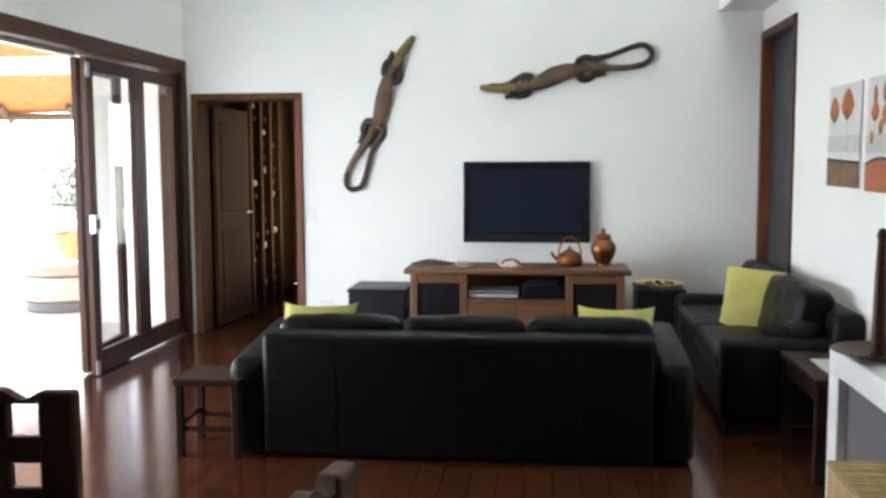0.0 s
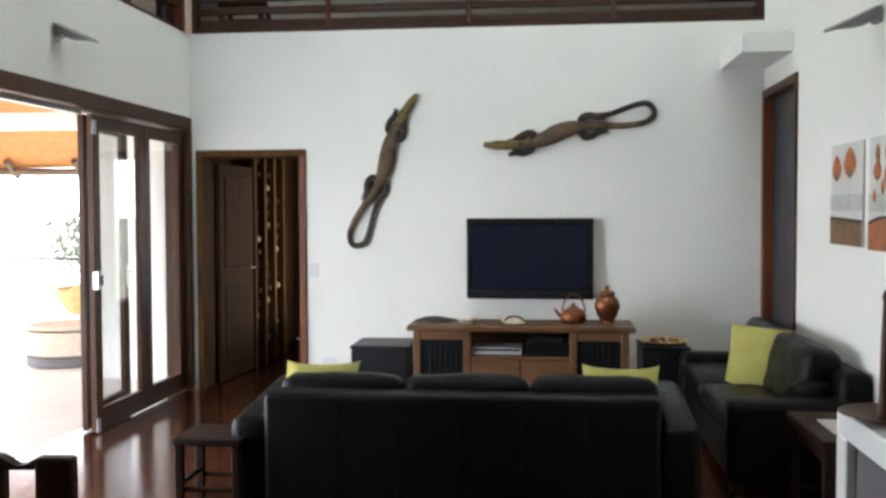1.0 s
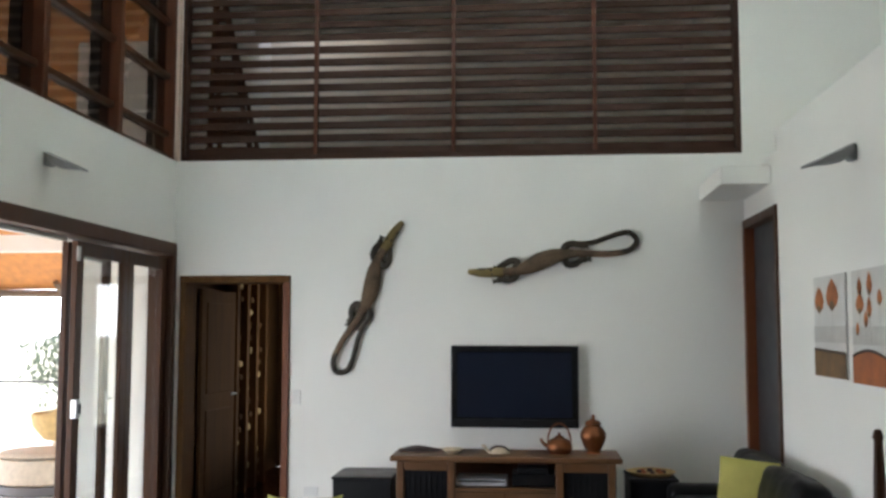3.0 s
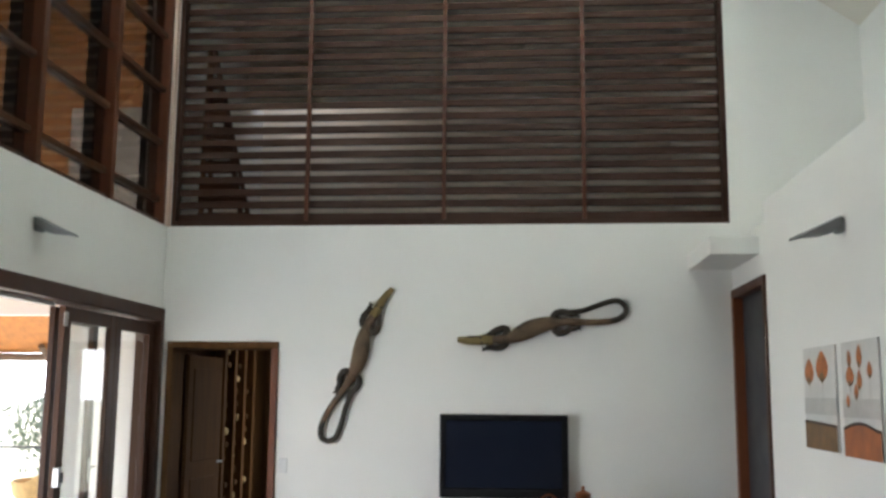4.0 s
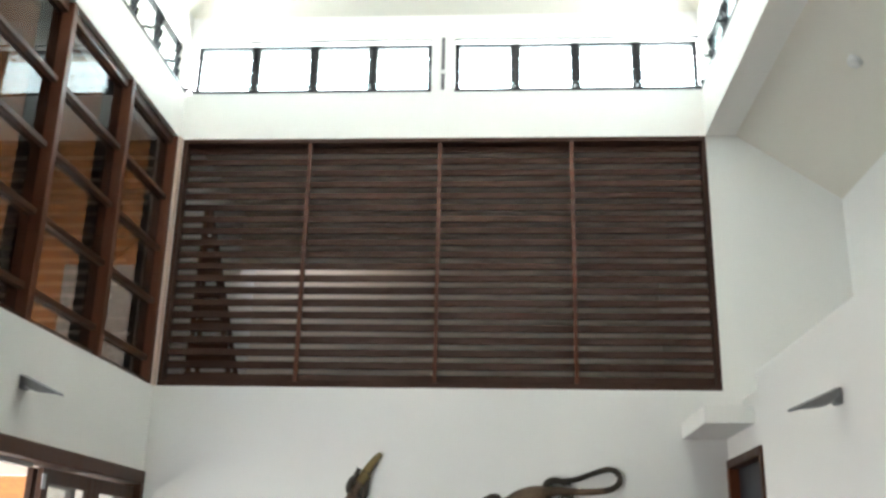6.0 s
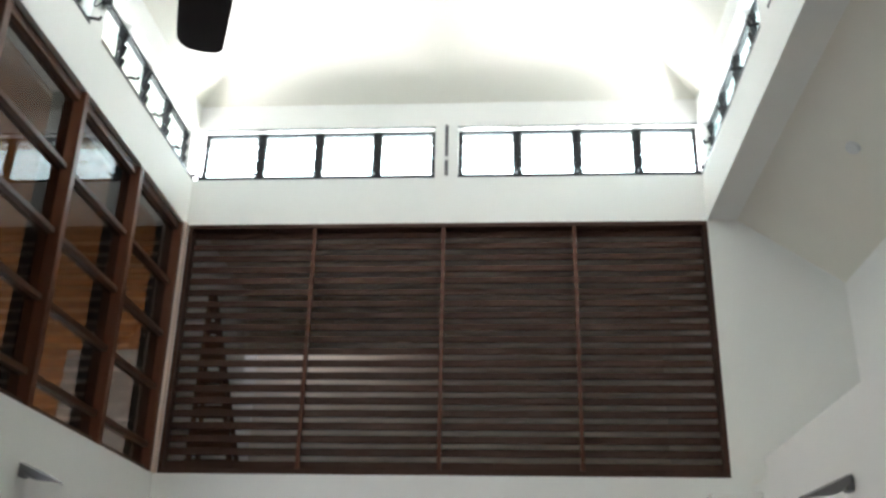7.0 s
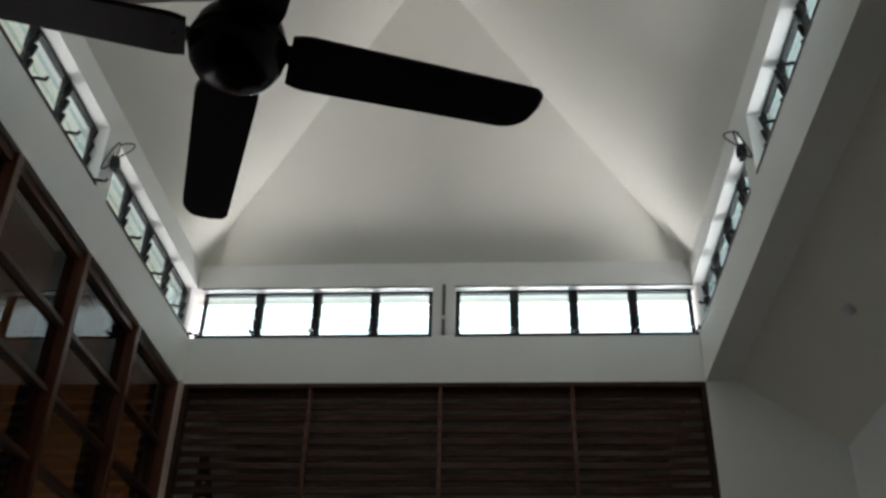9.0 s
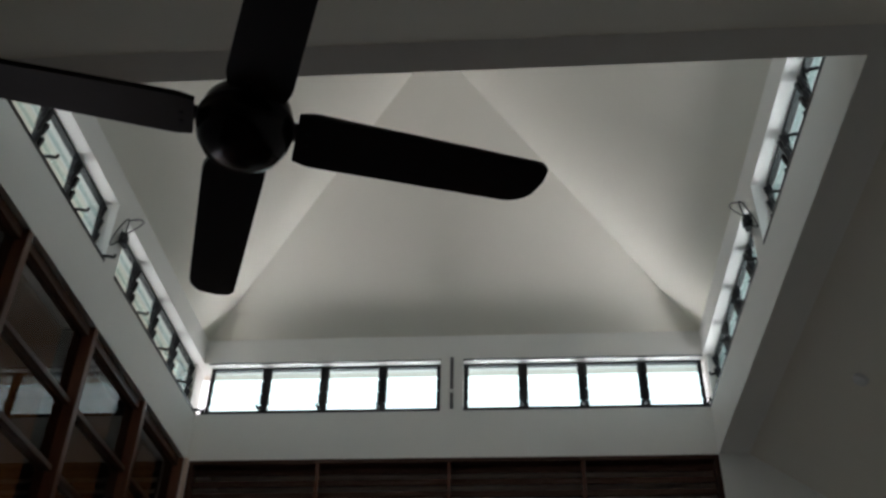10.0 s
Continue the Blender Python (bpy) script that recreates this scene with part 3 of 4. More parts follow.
# ---- louvre windows of the lantern ----
def louvre_bay(name, w, at, label, head_shadow=False):
    """A bay of tilted glass blades between black clips, along local x; the room is towards -y."""
    d = thing(name, label, "window", group="lantern louvre windows", kind="structure")
    d.matrix_basis = at
    h = Z4 - Z3
    # side members that widen towards the head
    for x0, x1, inner, out in ((0.0, 0.024, 0.024, 1), (w - 0.024, w, w - 0.024, -1)):
        bm = boxes((x0, x1, 0, 0.03, 0.0, h))
        for v in bm.verts:
            if v.co.z > h / 2 and abs(v.co.x - inner) < 1e-5:
                v.co.x += 0.018 * out
        part("frame", bm, BLACKMETAL, d)
    part("sill_frame", boxes((0.028, w - 0.028, 0, 0.05, 0, 0.022)), BLACKMETAL, d)
    part("sill_track", boxes((0.0, w, -0.114, -0.094, 0.0005, 0.03)), BLACKMETAL, d, "thin black track along the sill")
    # Black strip draws the shadow line at the reveal's front edge.
    if head_shadow:
        part("head_shadow", boxes((0.0, w, -0.108, -0.096, h - 0.012, h - 0.001)), BLACKMETAL, d, "thin black strip as the shadow line along the head")
    part("head_frame", boxes((0.028, w - 0.028, 0, 0.05, h - 0.022, h)), BLACKMETAL, d)
    nb = 4
    for k in range(nb):
        z = 0.022 + (h - 0.044) * (k + 0.5) / nb
        part("blade", moved(boxes((0.03, w - 0.03, -0.003, 0.003, -0.066, 0.066)), pose(0, 0.02, z, 14, 0, 0)), LOUVREGLASS, d, "pale green glass louvre blade").visible_shadow = False
        for x in (0.03, w - 0.03):
            part("clip", moved(rounded(x - 0.016, x + 0.016, -0.025, 0.012, -0.06, 0.045, 0.008, 1), pose(0, 0.0, z, 14, 0, 0)), BLACKMETAL, d)
    part("winder", tube([(w - 0.014, 0.0, 0.06), (w - 0.014, -0.13, 0.045), (w - 0.014, -0.19, 0.03), (w - 0.014, -0.195, 0.055)], 0.012, 6), BLACKMETAL, d, "black louvre winder handle")
    return d


BACK = 0.11
lab = "glass louvre window bay in a black frame"
for side, start, end, mid, fix in (
        ("n", XL + 0.05, XE, (0.274, 0.494), lambda a: pose(a, YB + BACK, Z3)),
        ("e", YN, YB, (6.49, 6.71), lambda a: pose(XE + BACK, a, Z3, 0, 0, -90)),
        ("w", YN, YB, (6.49, 6.71), lambda a: pose(XL - BACK, a, Z3, 0, 0, 90)),
        ("s", XL, XE, (0.274, 0.494), lambda a: pose(a, YN - BACK, Z3, 0, 0, 180))):
    for lo, hi in ((start, mid[0]), (mid[1], end)):
        bw = (hi - lo) / 4
        for k in range(4):
            a = lo + k * bw + (bw if side in "es" else 0)
            louvre_bay("louvre_window", bw, fix(a), lab, side == "n")
for x, y, s in ((XE - 0.02, 6.60, -1), (XL + 0.02, 6.60, 1)):
    wd = thing("window_winder", "black window motor with looped cable on the pier", "motor", x, y, Z3 + 0.3)
    part("body", moved(lathe([(0.0, -0.05), (0.035, -0.045), (0.04, 0.0), (0.03, 0.05), (0.0, 0.055)], 12), pose(s * 0.03, 0, 0, 20, 0, 0)), BLACKMETAL, wd)
    loop = [(s * (0.03 + 0.08 * math.sin(a)), 0.16 * math.sin(a * 0.5) - 0.02, 0.02 + 0.28 * math.sin(a / 2)) for a in (k * 2 * math.pi / 14 for k in range(15))]
    part("cable", tube(loop, 0.007, 6), GREYPANEL, wd, "grey looped cable")
    hook = [(s * (0.05 + 0.05 * math.sin(a)), -0.05 - 0.11 * math.sin(a / 2), -0.03 + 0.12 * math.sin(a)) for a in (k * 2 * math.pi / 14 for k in range(15))]
    part("cable", tube(hook, 0.006, 6), BLACKMETAL, wd, "black looped cable")
    part("bracket", rounded(s * 0.01 - 0.02, s * 0.01 + 0.02, 0.04, 0.09, -0.03, 0.03, 0.004, 1), BLACKMETAL, wd)
conduit = thing("conduit", "thin grey conduit on the pier between windows", "conduit", 0.384, YB, Z3 + 0.02)
part("pipe", rounded(-0.016, 0.016, -0.02, -0.001, 0.0, 0.55, 0.004, 1), GREYPANEL, conduit)
part("clip", rounded(-0.026, 0.026, -0.026, -0.001, 0.16, 0.2, 0.003, 1), PLASTIC, conduit)

# ---- ceiling fan ----
fan = thing("ceiling_fan", "black four-bladed ceiling fan on a long rod", "ceiling fan", 0.395, 2.244, 3.15)
part("hub", lathe([(0.0, -0.085), (0.030, -0.084), (0.060, -0.078), (0.084, -0.062), (0.099, -0.035), (0.104, -0.004), (0.104, 0.012), (0.096, 0.045), (0.066, 0.085), (0.0, 0.1)], 48), FANHUB, fan, "glossy black motor housing", True)
part("trim_ring", lathe([(0.1045, -0.006), (0.107, -0.002), (0.107, 0.006), (0.1045, 0.01)], 48), BLACKMETAL, fan, "", True)
part("rod", lathe([(0.014, 0.095), (0.014, 0.95)], 16), BLACKMETAL, fan, "", True)
part("canopy", lathe([(0.03, 0.92), (0.06, 0.97), (0.065, 1.12), (0.0, 1.13)], 24), BLACKMETAL, fan, "", True)
FAN_ANGLES, FAN_R = (19.0, 110.8, 198.6, 293.0), 0.675
for k in range(4):
    bm = bmesh.new()
    n, r0 = 40, 0.110
    front, rear = [], []
    for i in range(n + 1):
        f = i / n
        r = r0 + f * (FAN_R - r0)
        w = 0.077 - 0.013 * f
        ease = 0.86 + 0.14 * min(1, f / 0.06)
        q = max(0.0, (f - 0.965) / 0.035)
        front.append((r, -0.86 * w * ease * (1 - 0.22 * q * q)))
        q = max(0.0, (f - 0.86) / 0.14)
        rear.append((r, w * ease * (1 - 1.15 * (1 - math.sqrt(max(0.0, 1 - q * q))))))
    pts = rear + front[::-1]
    lo = [bm.verts.new((r, w, -0.006)) for r, w in pts]
    hi = [bm.verts.new((r, w, 0.006)) for r, w in pts]
    bm.faces.new(lo[::-1]), bm.faces.new(hi)
    for i in range(len(pts)):
        j = (i + 1) % len(pts)
        bm.faces.new((lo[i], lo[j], hi[j], hi[i]))
    turn = pose(0, 0, 0, 0, 0, FAN_ANGLES[k])
    part("blade", moved(bm, turn @ pose(0, 0, 0.0, -9, 0, 0)), FANBLACK, fan, "matt black fan blade")
    iron = part("blade_iron", moved(rounded(0.09, 0.2, -0.025, 0.025, 0.0065, 0.016, 0.004, 1), turn @ pose(0, 0, 0.0, -9, 0, 0)), BLACKMETAL, fan)
    for sy in (-0.016, 0.016):
        part("screw", moved(lathe([(0.005, -0.002), (0.005, 0.0), (0.003, 0.002)], 8), turn @ pose(0, 0, 0, -9, 0, 0) @ pose(0.135, sy, -0.007, 180)), BLACKMETAL, iron)

smoke = thing("smoke_detector", "round white smoke detector on the raked ceiling", "smoke detector")
smoke.matrix_basis = pose(3.47, 7.11, Z2 - SL * 0.405, 0, 35, 0)
part("body", lathe([(0.0, -0.05), (0.035, -0.048), (0.05, -0.035), (0.055, -0.002), (0.0, 0.0)], 28), PLASTIC, smoke, "", True)


# ---- wall sconces ----
def sconce(at, label):
    d = thing("wall_sconce", label, "wall light", group="wing-shaped wall lights")
    d.matrix_basis = at
    part("mount", moved(rounded(-0.04, 0.04, 0.0, 0.045, -0.045, 0.042, 0.012), pose(0, 0, 0)), SCONCE, d)
    bm = bmesh.new()
    rows = []
    for i in range(9):
        f = i / 8
        w = 0.075 * (1 - f) ** 0.6 + 0.004
        y, z = 0.02 + 0.27 * f, 0.04 - 0.125 * f
        d2 = 0.05 * (1 - f) ** 0.8 * (0.6 + 0.9 * math.sin(math.pi * min(1, 0.15 + f))) + 0.003
        rows.append([(-w, y, z), (-0.5 * w, y, z - d2 * 0.8), (0, y, z - d2), (0.5 * w, y, z - d2 * 0.8), (w, y, z), (0, y, z + 0.012)])
    vs = [[bm.verts.new(p) for p in r] for r in rows]
    for a, b in zip(vs, vs[1:]):
        for k in range(6):
            bm.faces.new((a[k], a[(k + 1) % 6], b[(k + 1) % 6], b[k]))
    bm.faces.new(vs[0][::-1]), bm.faces.new(vs[-1])
    bmesh.ops.recalc_face_normals(bm, faces=bm.faces)
    part("wing", bm, SCONCE, d, "tapered grey metal wing")
    return d


sconce(pose(XL, 6.72, 2.725, 0, 0, -93), "grey metal wing-shaped wall light over the folding doors")
sconce(pose(XR, 6.18, 2.595, 0, 0, 90), "grey metal wing-shaped wall light over the pictures")


# ---- carved crocodiles ----
def crocodile(label, at, L):
    """Nose at the origin, tail loop towards +x, z across; hangs flat on y = 0."""
    def along(points, y, n=4):
        return smooth_path([(u * L, y, -v * L) for u, v in points], n)

    def swell(radii, n=4):
        return [r * L for k in range(len(radii) - 1) for r in np.linspace(radii[k], radii[k + 1], n, endpoint=False)] + [radii[-1] * L]

    spine = [(0, 0), (0.04, 0.012), (0.08, 0.021), (0.14, 0.03), (0.2, 0.038), (0.245, 0.044), (0.29, 0.046), (0.355, 0.034), (0.425, 0.016), (0.5, 0.004), (0.573, 0.003), (0.654, 0.012), (0.763, 0.036), (0.85, 0.049),
             (0.93, 0.048), (0.98, 0.022), (0.988, -0.018), (0.955, -0.055), (0.90, -0.060), (0.82, -0.048), (0.744, -0.036), (0.68, -0.04), (0.62, -0.046)]
    girth = [0.014, 0.021, 0.025, 0.030, 0.027, 0.026, 0.031, 0.045, 0.052, 0.046, 0.032, 0.023, 0.019, 0.018, 0.017, 0.0165, 0.016, 0.016, 0.0155, 0.015, 0.015, 0.014, 0.012]
    bits = [tube(along(spine, -0.036), swell(girth), 14, 0.62, (0, 1, 0))]
    body_faces = len(bits[0].faces)
    head_faces = 14 * 4 * 4
    legs = (((0.27, 0.035), (0.288, 0.012), (0.29, -0.008), (0.262, -0.017), (0.225, -0.009), (0.195, 0.003), (0.175, 0.007)),
            ((0.275, 0.055), (0.268, 0.076), (0.245, 0.088), (0.212, 0.089), (0.18, 0.078), (0.155, 0.082)),
            ((0.575, -0.006), (0.574, -0.03), (0.594, -0.048), (0.632, -0.05), (0.668, -0.034), (0.69, -0.022)),
            ((0.57, 0.018), (0.568, 0.046), (0.584, 0.066), (0.622, 0.068), (0.656, 0.052), (0.692, 0.056)))
    for leg in legs:
        n = 4 * (len(leg) - 1) + 1
        bits.append(tube(along(leg, -0.03), [L * (0.0235 - 0.008 * k / n) for k in range(n)], 8, 0.8, (0, 1, 0)))
        (ax, az), (bx, bz) = leg[-2], leg[-1]
        d = 1 if bx > ax else -1
        for q in (-1, 0, 1):
            bits.append(tube([(bx * L, -0.026, -bz * L), (bx * L + d * 0.036, -0.02, -bz * L + q * 0.02)], [0.011, 0.005], 6))
    for u0, u1, dv in ((0.06, 0.16, -0.017), (0.10, 0.17, 0.02)):
        bits.append(tube(along([(u0, 0.016 + dv), ((u0 + u1) / 2, 0.026 + dv), (u1, 0.033 + dv)], -0.045), 0.010 * L, 8, 0.6, (0, 1, 0)))
    # brow ridges, eyes and a row of scutes down the back
    for s in (-1, 1):
        bits.append(moved(lathe([(0.0, -0.016), (0.014, 0.0), (0.0, 0.016)], 10), pose(0.135 * L, -0.058, -0.029 * L + s * 0.02)))
    for k in range(16):
        u = 0.25 + k * 0.025
        v = float(np.interp(u, [p[0] for p in spine[:14]], [p[1] for p in spine[:14]]))
        g = float(np.interp(u, [p[0] for p in spine[:14]], girth[:14]))
        for s in (-0.45, 0.0, 0.45):
            bits.append(moved(lathe([(0.011, -0.006), (0.007, 0.003), (0.001, 0.007)], 6), pose(u * L, -0.036 - 0.62 * g * L * math.sqrt(1 - s * s) + 0.002, -(v + s * g) * L, 90, 0, 0)))
    ob = mesh_object("crocodile_carving", joined(*bits), CARVED, True)
    ob.data.materials.append(CARVEDDARK)
    ob.data.materials.append(CARVEDHEAD)
    for k, f in enumerate(ob.data.polygons):
        f.material_index = 2 if k < head_faces else 0 if k < body_faces * 0.62 or k > len(ob.data.polygons) - 16 * 3 * 14 else 1
    ob.matrix_basis = at
    return tagged(ob, label, "wall carving", "crocodile carvings")


crocodile("brown carved crocodile with looped tail hung upright on the wall", pose(-0.061, YB - 0.003, 2.556, 0, 113.7, 0), 1.41)
crocodile("brown carved crocodile with looped tail hung level on the wall", pose(0.498, YB - 0.003, 2.124, 0, -10.2, 0), 1.45)

# ---- television ----
tv = thing("television", "flat black wall-mounted television, switched off", "television", 0.886, YB, 1.165)
part("body", rounded(-0.529, 0.529, -0.10, -0.035, -0.338, 0.338, 0.008), TVFRAME, tv)
part("screen", boxes((-0.475, 0.475, -0.1035, -0.101, -0.255, 0.285)), SCREEN, tv, "dark blue-black glossy screen")
part("bezel", rounded(-0.475, 0.475, -0.108, -0.1, 0.285, 0.332, 0.003, 1), TVFRAME, tv)
part("speaker_bar", rounded(-0.5, 0.5, -0.106, -0.1, -0.33, -0.268, 0.003, 1), BLACKBOX, tv)
part("wall_bracket", rounded(-0.2, 0.2, -0.036, -0.001, -0.18, 0.18, 0.004, 1), BLACKMETAL, tv)

# ---- console ----
con = thing("tv_console", "low teak television console with dark side panels", "console", 0.83, 8.14, 0)
con.matrix_basis = con.matrix_basis @ Matrix.Diagonal((0.965, 1, 1.065, 1))
part("top", rounded(-0.90, 0.90, -0.02, 0.5, 0.605, 0.645, 0.012), TEAK, con)
for x in (-0.85, -0.45, 0.39, 0.79):
    part("post", rounded(x, x + 0.06, 0.01, 0.07, 0.0, 0.604, 0.006, 1), TEAK, con)
for x in (-0.85, 0.79):
    part("post", rounded(x, x + 0.06, 0.42, 0.48, 0.0, 0.604, 0.006, 1), TEAK, con)
for x0, x1 in ((-0.789, -0.451), (0.451, 0.789)):
    part("rail", rounded(x0, x1, 0.015, 0.06, 0.54, 0.604, 0.004, 1), TEAK, con)
    part("rail", rounded(x0, x1, 0.015, 0.06, 0.08, 0.14, 0.004, 1), TEAK, con)
    part("mesh_panel", boxes((x0, x1, 0.035, 0.045, 0.14, 0.54)), BLACKBOX, con, "dark cloth front panel")
    for k in range(7):
        part("bar", rounded(x0 + 0.03 + k * 0.043, x0 + 0.042 + k * 0.043, 0.029, 0.036, 0.14, 0.54, 0.002, 1), BLACKBOX, con)
part("shelf", rounded(-0.389, 0.389, 0.02, 0.48, 0.40, 0.425, 0.004, 1), TEAK, con)
part("base", rounded(-0.849, 0.849, 0.075, 0.479, 0.06, 0.08, 0.004, 1), TEAK, con)
part("back_panel", boxes((-0.849, 0.849, 0.482, 0.492, 0.08, 0.604)), DARKWOOD, con)
for x0, x1 in ((-0.387, -0.003), (0.003, 0.387)):
    dr = part("drawer", rounded(x0, x1, 0.012, 0.04, 0.09, 0.398, 0.006, 1), TEAK, con)
    part("knob", moved(lathe([(0.008, 0), (0.008, 0.015), (0.016, 0.02), (0.014, 0.03), (0.0, 0.032)], 12), pose((x0 + x1) / 2, 0.012, 0.25, 90, 0, 0)), BLACKMETAL, dr)
player = thing("disc_player", "slim silver disc player on the console shelf", "disc player", 0.64, 8.2, 0.4527)
part("case", rounded(-0.18, 0.2, 0.0, 0.3, 0.008, 0.058, 0.004, 1), SILVER, player)
part("front", boxes((-0.17, 0.19, -0.004, -0.0005, 0.036, 0.05)), BLACKBOX, player, "dark display strip")
rec = thing("receiver", "black receiver box on the console shelf", "receiver", 1.03, 8.2, 0.4527)
part("case", rounded(-0.15, 0.17, 0.0, 0.3, 0.008, 0.10, 0.005, 1), BLACKBOX, rec)
part("top_box", rounded(-0.11, 0.12, 0.02, 0.24, 0.101, 0.14, 0.004, 1), BLACKMETAL, rec)

for nm, x0, x1, y0, z1, lb in (("black_cabinet", -0.50, -0.05, 8.25, 0.507, "low black lacquered cabinet beside the console"), ("black_cabinet", 1.765, 2.115, 8.28, 0.52, "low black lacquered cabinet with a woven tray on top")):
    cb = thing(nm, lb, "cabinet", x0, y0, 0, group="cabinets beside the console")
    part("body", rounded(0, x1 - x0, 0.0, 0.5, 0.03, z1 - 0.025, 0.006, 1), BLACKBOX, cb)
    part("top", rounded(-0.01, x1 - x0 + 0.01, -0.01, 0.51, z1 - 0.024, z1, 0.006, 1), BLACKBOX, cb)
    part("plinth", boxes((0.02, x1 - x0 - 0.02, 0.02, 0.48, 0, 0.03)), BLACKMETAL, cb)
tray = thing("woven_tray", "round woven tray with brown patterned rim", "tray", 1.945, 8.5, 0.52)
part("tray", lathe([(0.0, 0.0), (0.15, 0.0), (0.19, 0.03), (0.18, 0.034), (0.145, 0.01), (0.0, 0.01)], 30), STRAW, tray, "", True)
for k in range(8):
    a = k * math.pi / 4
    part("piece", moved(lathe([(0.0, 0.0), (0.025, 0.002), (0.02, 0.022), (0.0, 0.028)], 10), pose(0.09 * math.cos(a), 0.09 * math.sin(a), 0.012)), PICRUST if k % 2 else PICDARK, tray)

urn = thing("copper_urn", "round-bellied copper urn with lid on the console", "urn", 1.5, 8.42, 0.687)
part("body", lathe([(0.0, 0.0), (0.055, 0.0), (0.05, 0.02), (0.075, 0.06), (0.098, 0.12), (0.098, 0.155), (0.075, 0.195), (0.055, 0.21), (0.06, 0.225), (0.0, 0.226)], 36), COPPER, urn, "", True)
part("lid", lathe([(0.062, 0.226), (0.055, 0.245), (0.02, 0.258), (0.012, 0.27), (0.018, 0.285), (0.0, 0.30)], 30), COPPER, urn, "", True)
ket = thing("copper_kettle", "copper kettle with a hooped handle on the console", "kettle", 1.24, 8.42, 0.687)
part("body", lathe([(0.0, 0.0), (0.085, 0.0), (0.10, 0.03), (0.098, 0.07), (0.07, 0.105), (0.04, 0.115), (0.0, 0.116)], 36), COPPER, ket, "", True)
part("lid", lathe([(0.04, 0.116), (0.032, 0.128), (0.01, 0.135), (0.014, 0.15), (0.0, 0.158)], 24), COPPER, ket, "", True)
part("handle", tube([(0.088 * math.cos(a), 0, 0.085 + 0.14 * math.sin(a)) for a in np.linspace(0, math.pi, 16)], 0.007, 8, 1, (0, 1, 0)), COPPER, ket, "hooped copper handle", True)
part("spout", tube([(-0.09, 0, 0.05), (-0.125, 0, 0.075), (-0.145, 0, 0.11)], [0.018, 0.013, 0.009], 10, 1, (0, 1, 0)), COPPER, ket, "", True)
tur = thing("shell_ornament", "small cream shell ornament on the console", "ornament", 0.78, 8.33, 0.687)
part("shell", moved(lathe([(0.0, 0.0), (0.085, 0.004), (0.07, 0.03), (0.035, 0.05), (0.0, 0.056)], 20), Matrix.Diagonal((1, 0.7, 1, 1))), SHELL, tur, "", True)
part("neck", tube(smooth_path([(-0.07, 0, 0.015), (-0.1, 0, 0.03), (-0.11, 0, 0.055), (-0.135, 0, 0.06)], 4), 0.010, 8), SHELL, tur)
part("band", tube([(0.07 * math.cos(a), -0.02, 0.018 + 0.04 * math.sin(a)) for a in np.linspace(0, math.pi, 12)], 0.008, 6, 1, (0, 1, 0)), PICDARK, tur)
bowl = thing("small_bowl", "shallow cream and brown bowl on the console", "bowl", 0.42, 8.32, 0.687)
part("bowl", lathe([(0.0, 0.0), (0.045, 0.0), (0.085, 0.035), (0.08, 0.037), (0.04, 0.008), (0.0, 0.008)], 28), SHELL, bowl, "", True)
branch = thing("dark_carving", "long low dark wooden carving on the console", "carving", 0.0, 8.34, 0.687)
part("carving", tube(smooth_path([(0.0, 0, 0.012), (0.08, 0.02, 0.025), (0.16, 0, 0.03), (0.24, 0.02, 0.022), (0.33, 0, 0.02)], 5), [0.008 + 0.016 * math.sin(math.pi * k / 20) for k in range(21)], 8), PICDARK, branch, "", True)

# ---- sofas ----
def box_cushion(w, d, h, r, seed):
    """A boxy stuffed cushion standing on its base, its faces swelling and slightly creased."""
    n, bm = 12, bmesh.new()
    bmesh.ops.create_cube(bm, size=2.0)
    bmesh.ops.subdivide_edges(bm, edges=bm.edges[:], cuts=n, use_grid_fill=True)
    for v in bm.verts:
        p = Vector((v.co.x * w / 2, v.co.y * d / 2, v.co.z * h / 2))
        core = Vector((max(-w / 2 + r, min(w / 2 - r, p.x)), max(-d / 2 + r, min(d / 2 - r, p.y)), max(-h / 2 + r, min(h / 2 - r, p.z))))
        off = p - core
        if off.length > 1e-6:
            p = core + off.normalized() * r
        u, q = v.co.x, v.co.z
        p.y += 0.018 * v.co.y * (1 - u * u) * (1 - q * q)
        p.z += 0.012 * (q > 0.5) * (1 - u * u) + 0.010 * noise.noise((p.x * 7 + seed * 3.1, p.y * 9, p.z * 6))
        p.y += 0.010 * noise.noise((p.x * 9, p.z * 9 + seed, seed * 1.7))
        v.co = p
    return bm


sofa = thing("sofa", "black leather three-seat sofa seen from behind", "sofa", 0.613, 5.54, 0)
HW = 1.19
part("base", rounded(-HW + 0.2, HW - 0.2, 0.05, 0.88, 0.004, 0.3, 0.03, 3), LEATHER, sofa, "", True)
back = rounded(-HW + 0.185, HW - 0.2, 0.0, 0.2, 0.004, 0.645, 0.035, 4)
part("back", back, LEATHER, sofa, "upholstered back with vertical seams", True)
for x in (-0.62, -0.31, 0.0, 0.31, 0.62):
    part("seam", tube([(x, 0.0, 0.06), (x, 0.0, 0.59)], 0.0018, 6, 1, (0, 1, 0)), LEATHER, sofa)
part("seam", tube([(-HW + 0.22, 0.001, 0.607), (HW - 0.235, 0.001, 0.607)], 0.004, 6, 1, (0, 1, 0)), LEATHER, sofa)
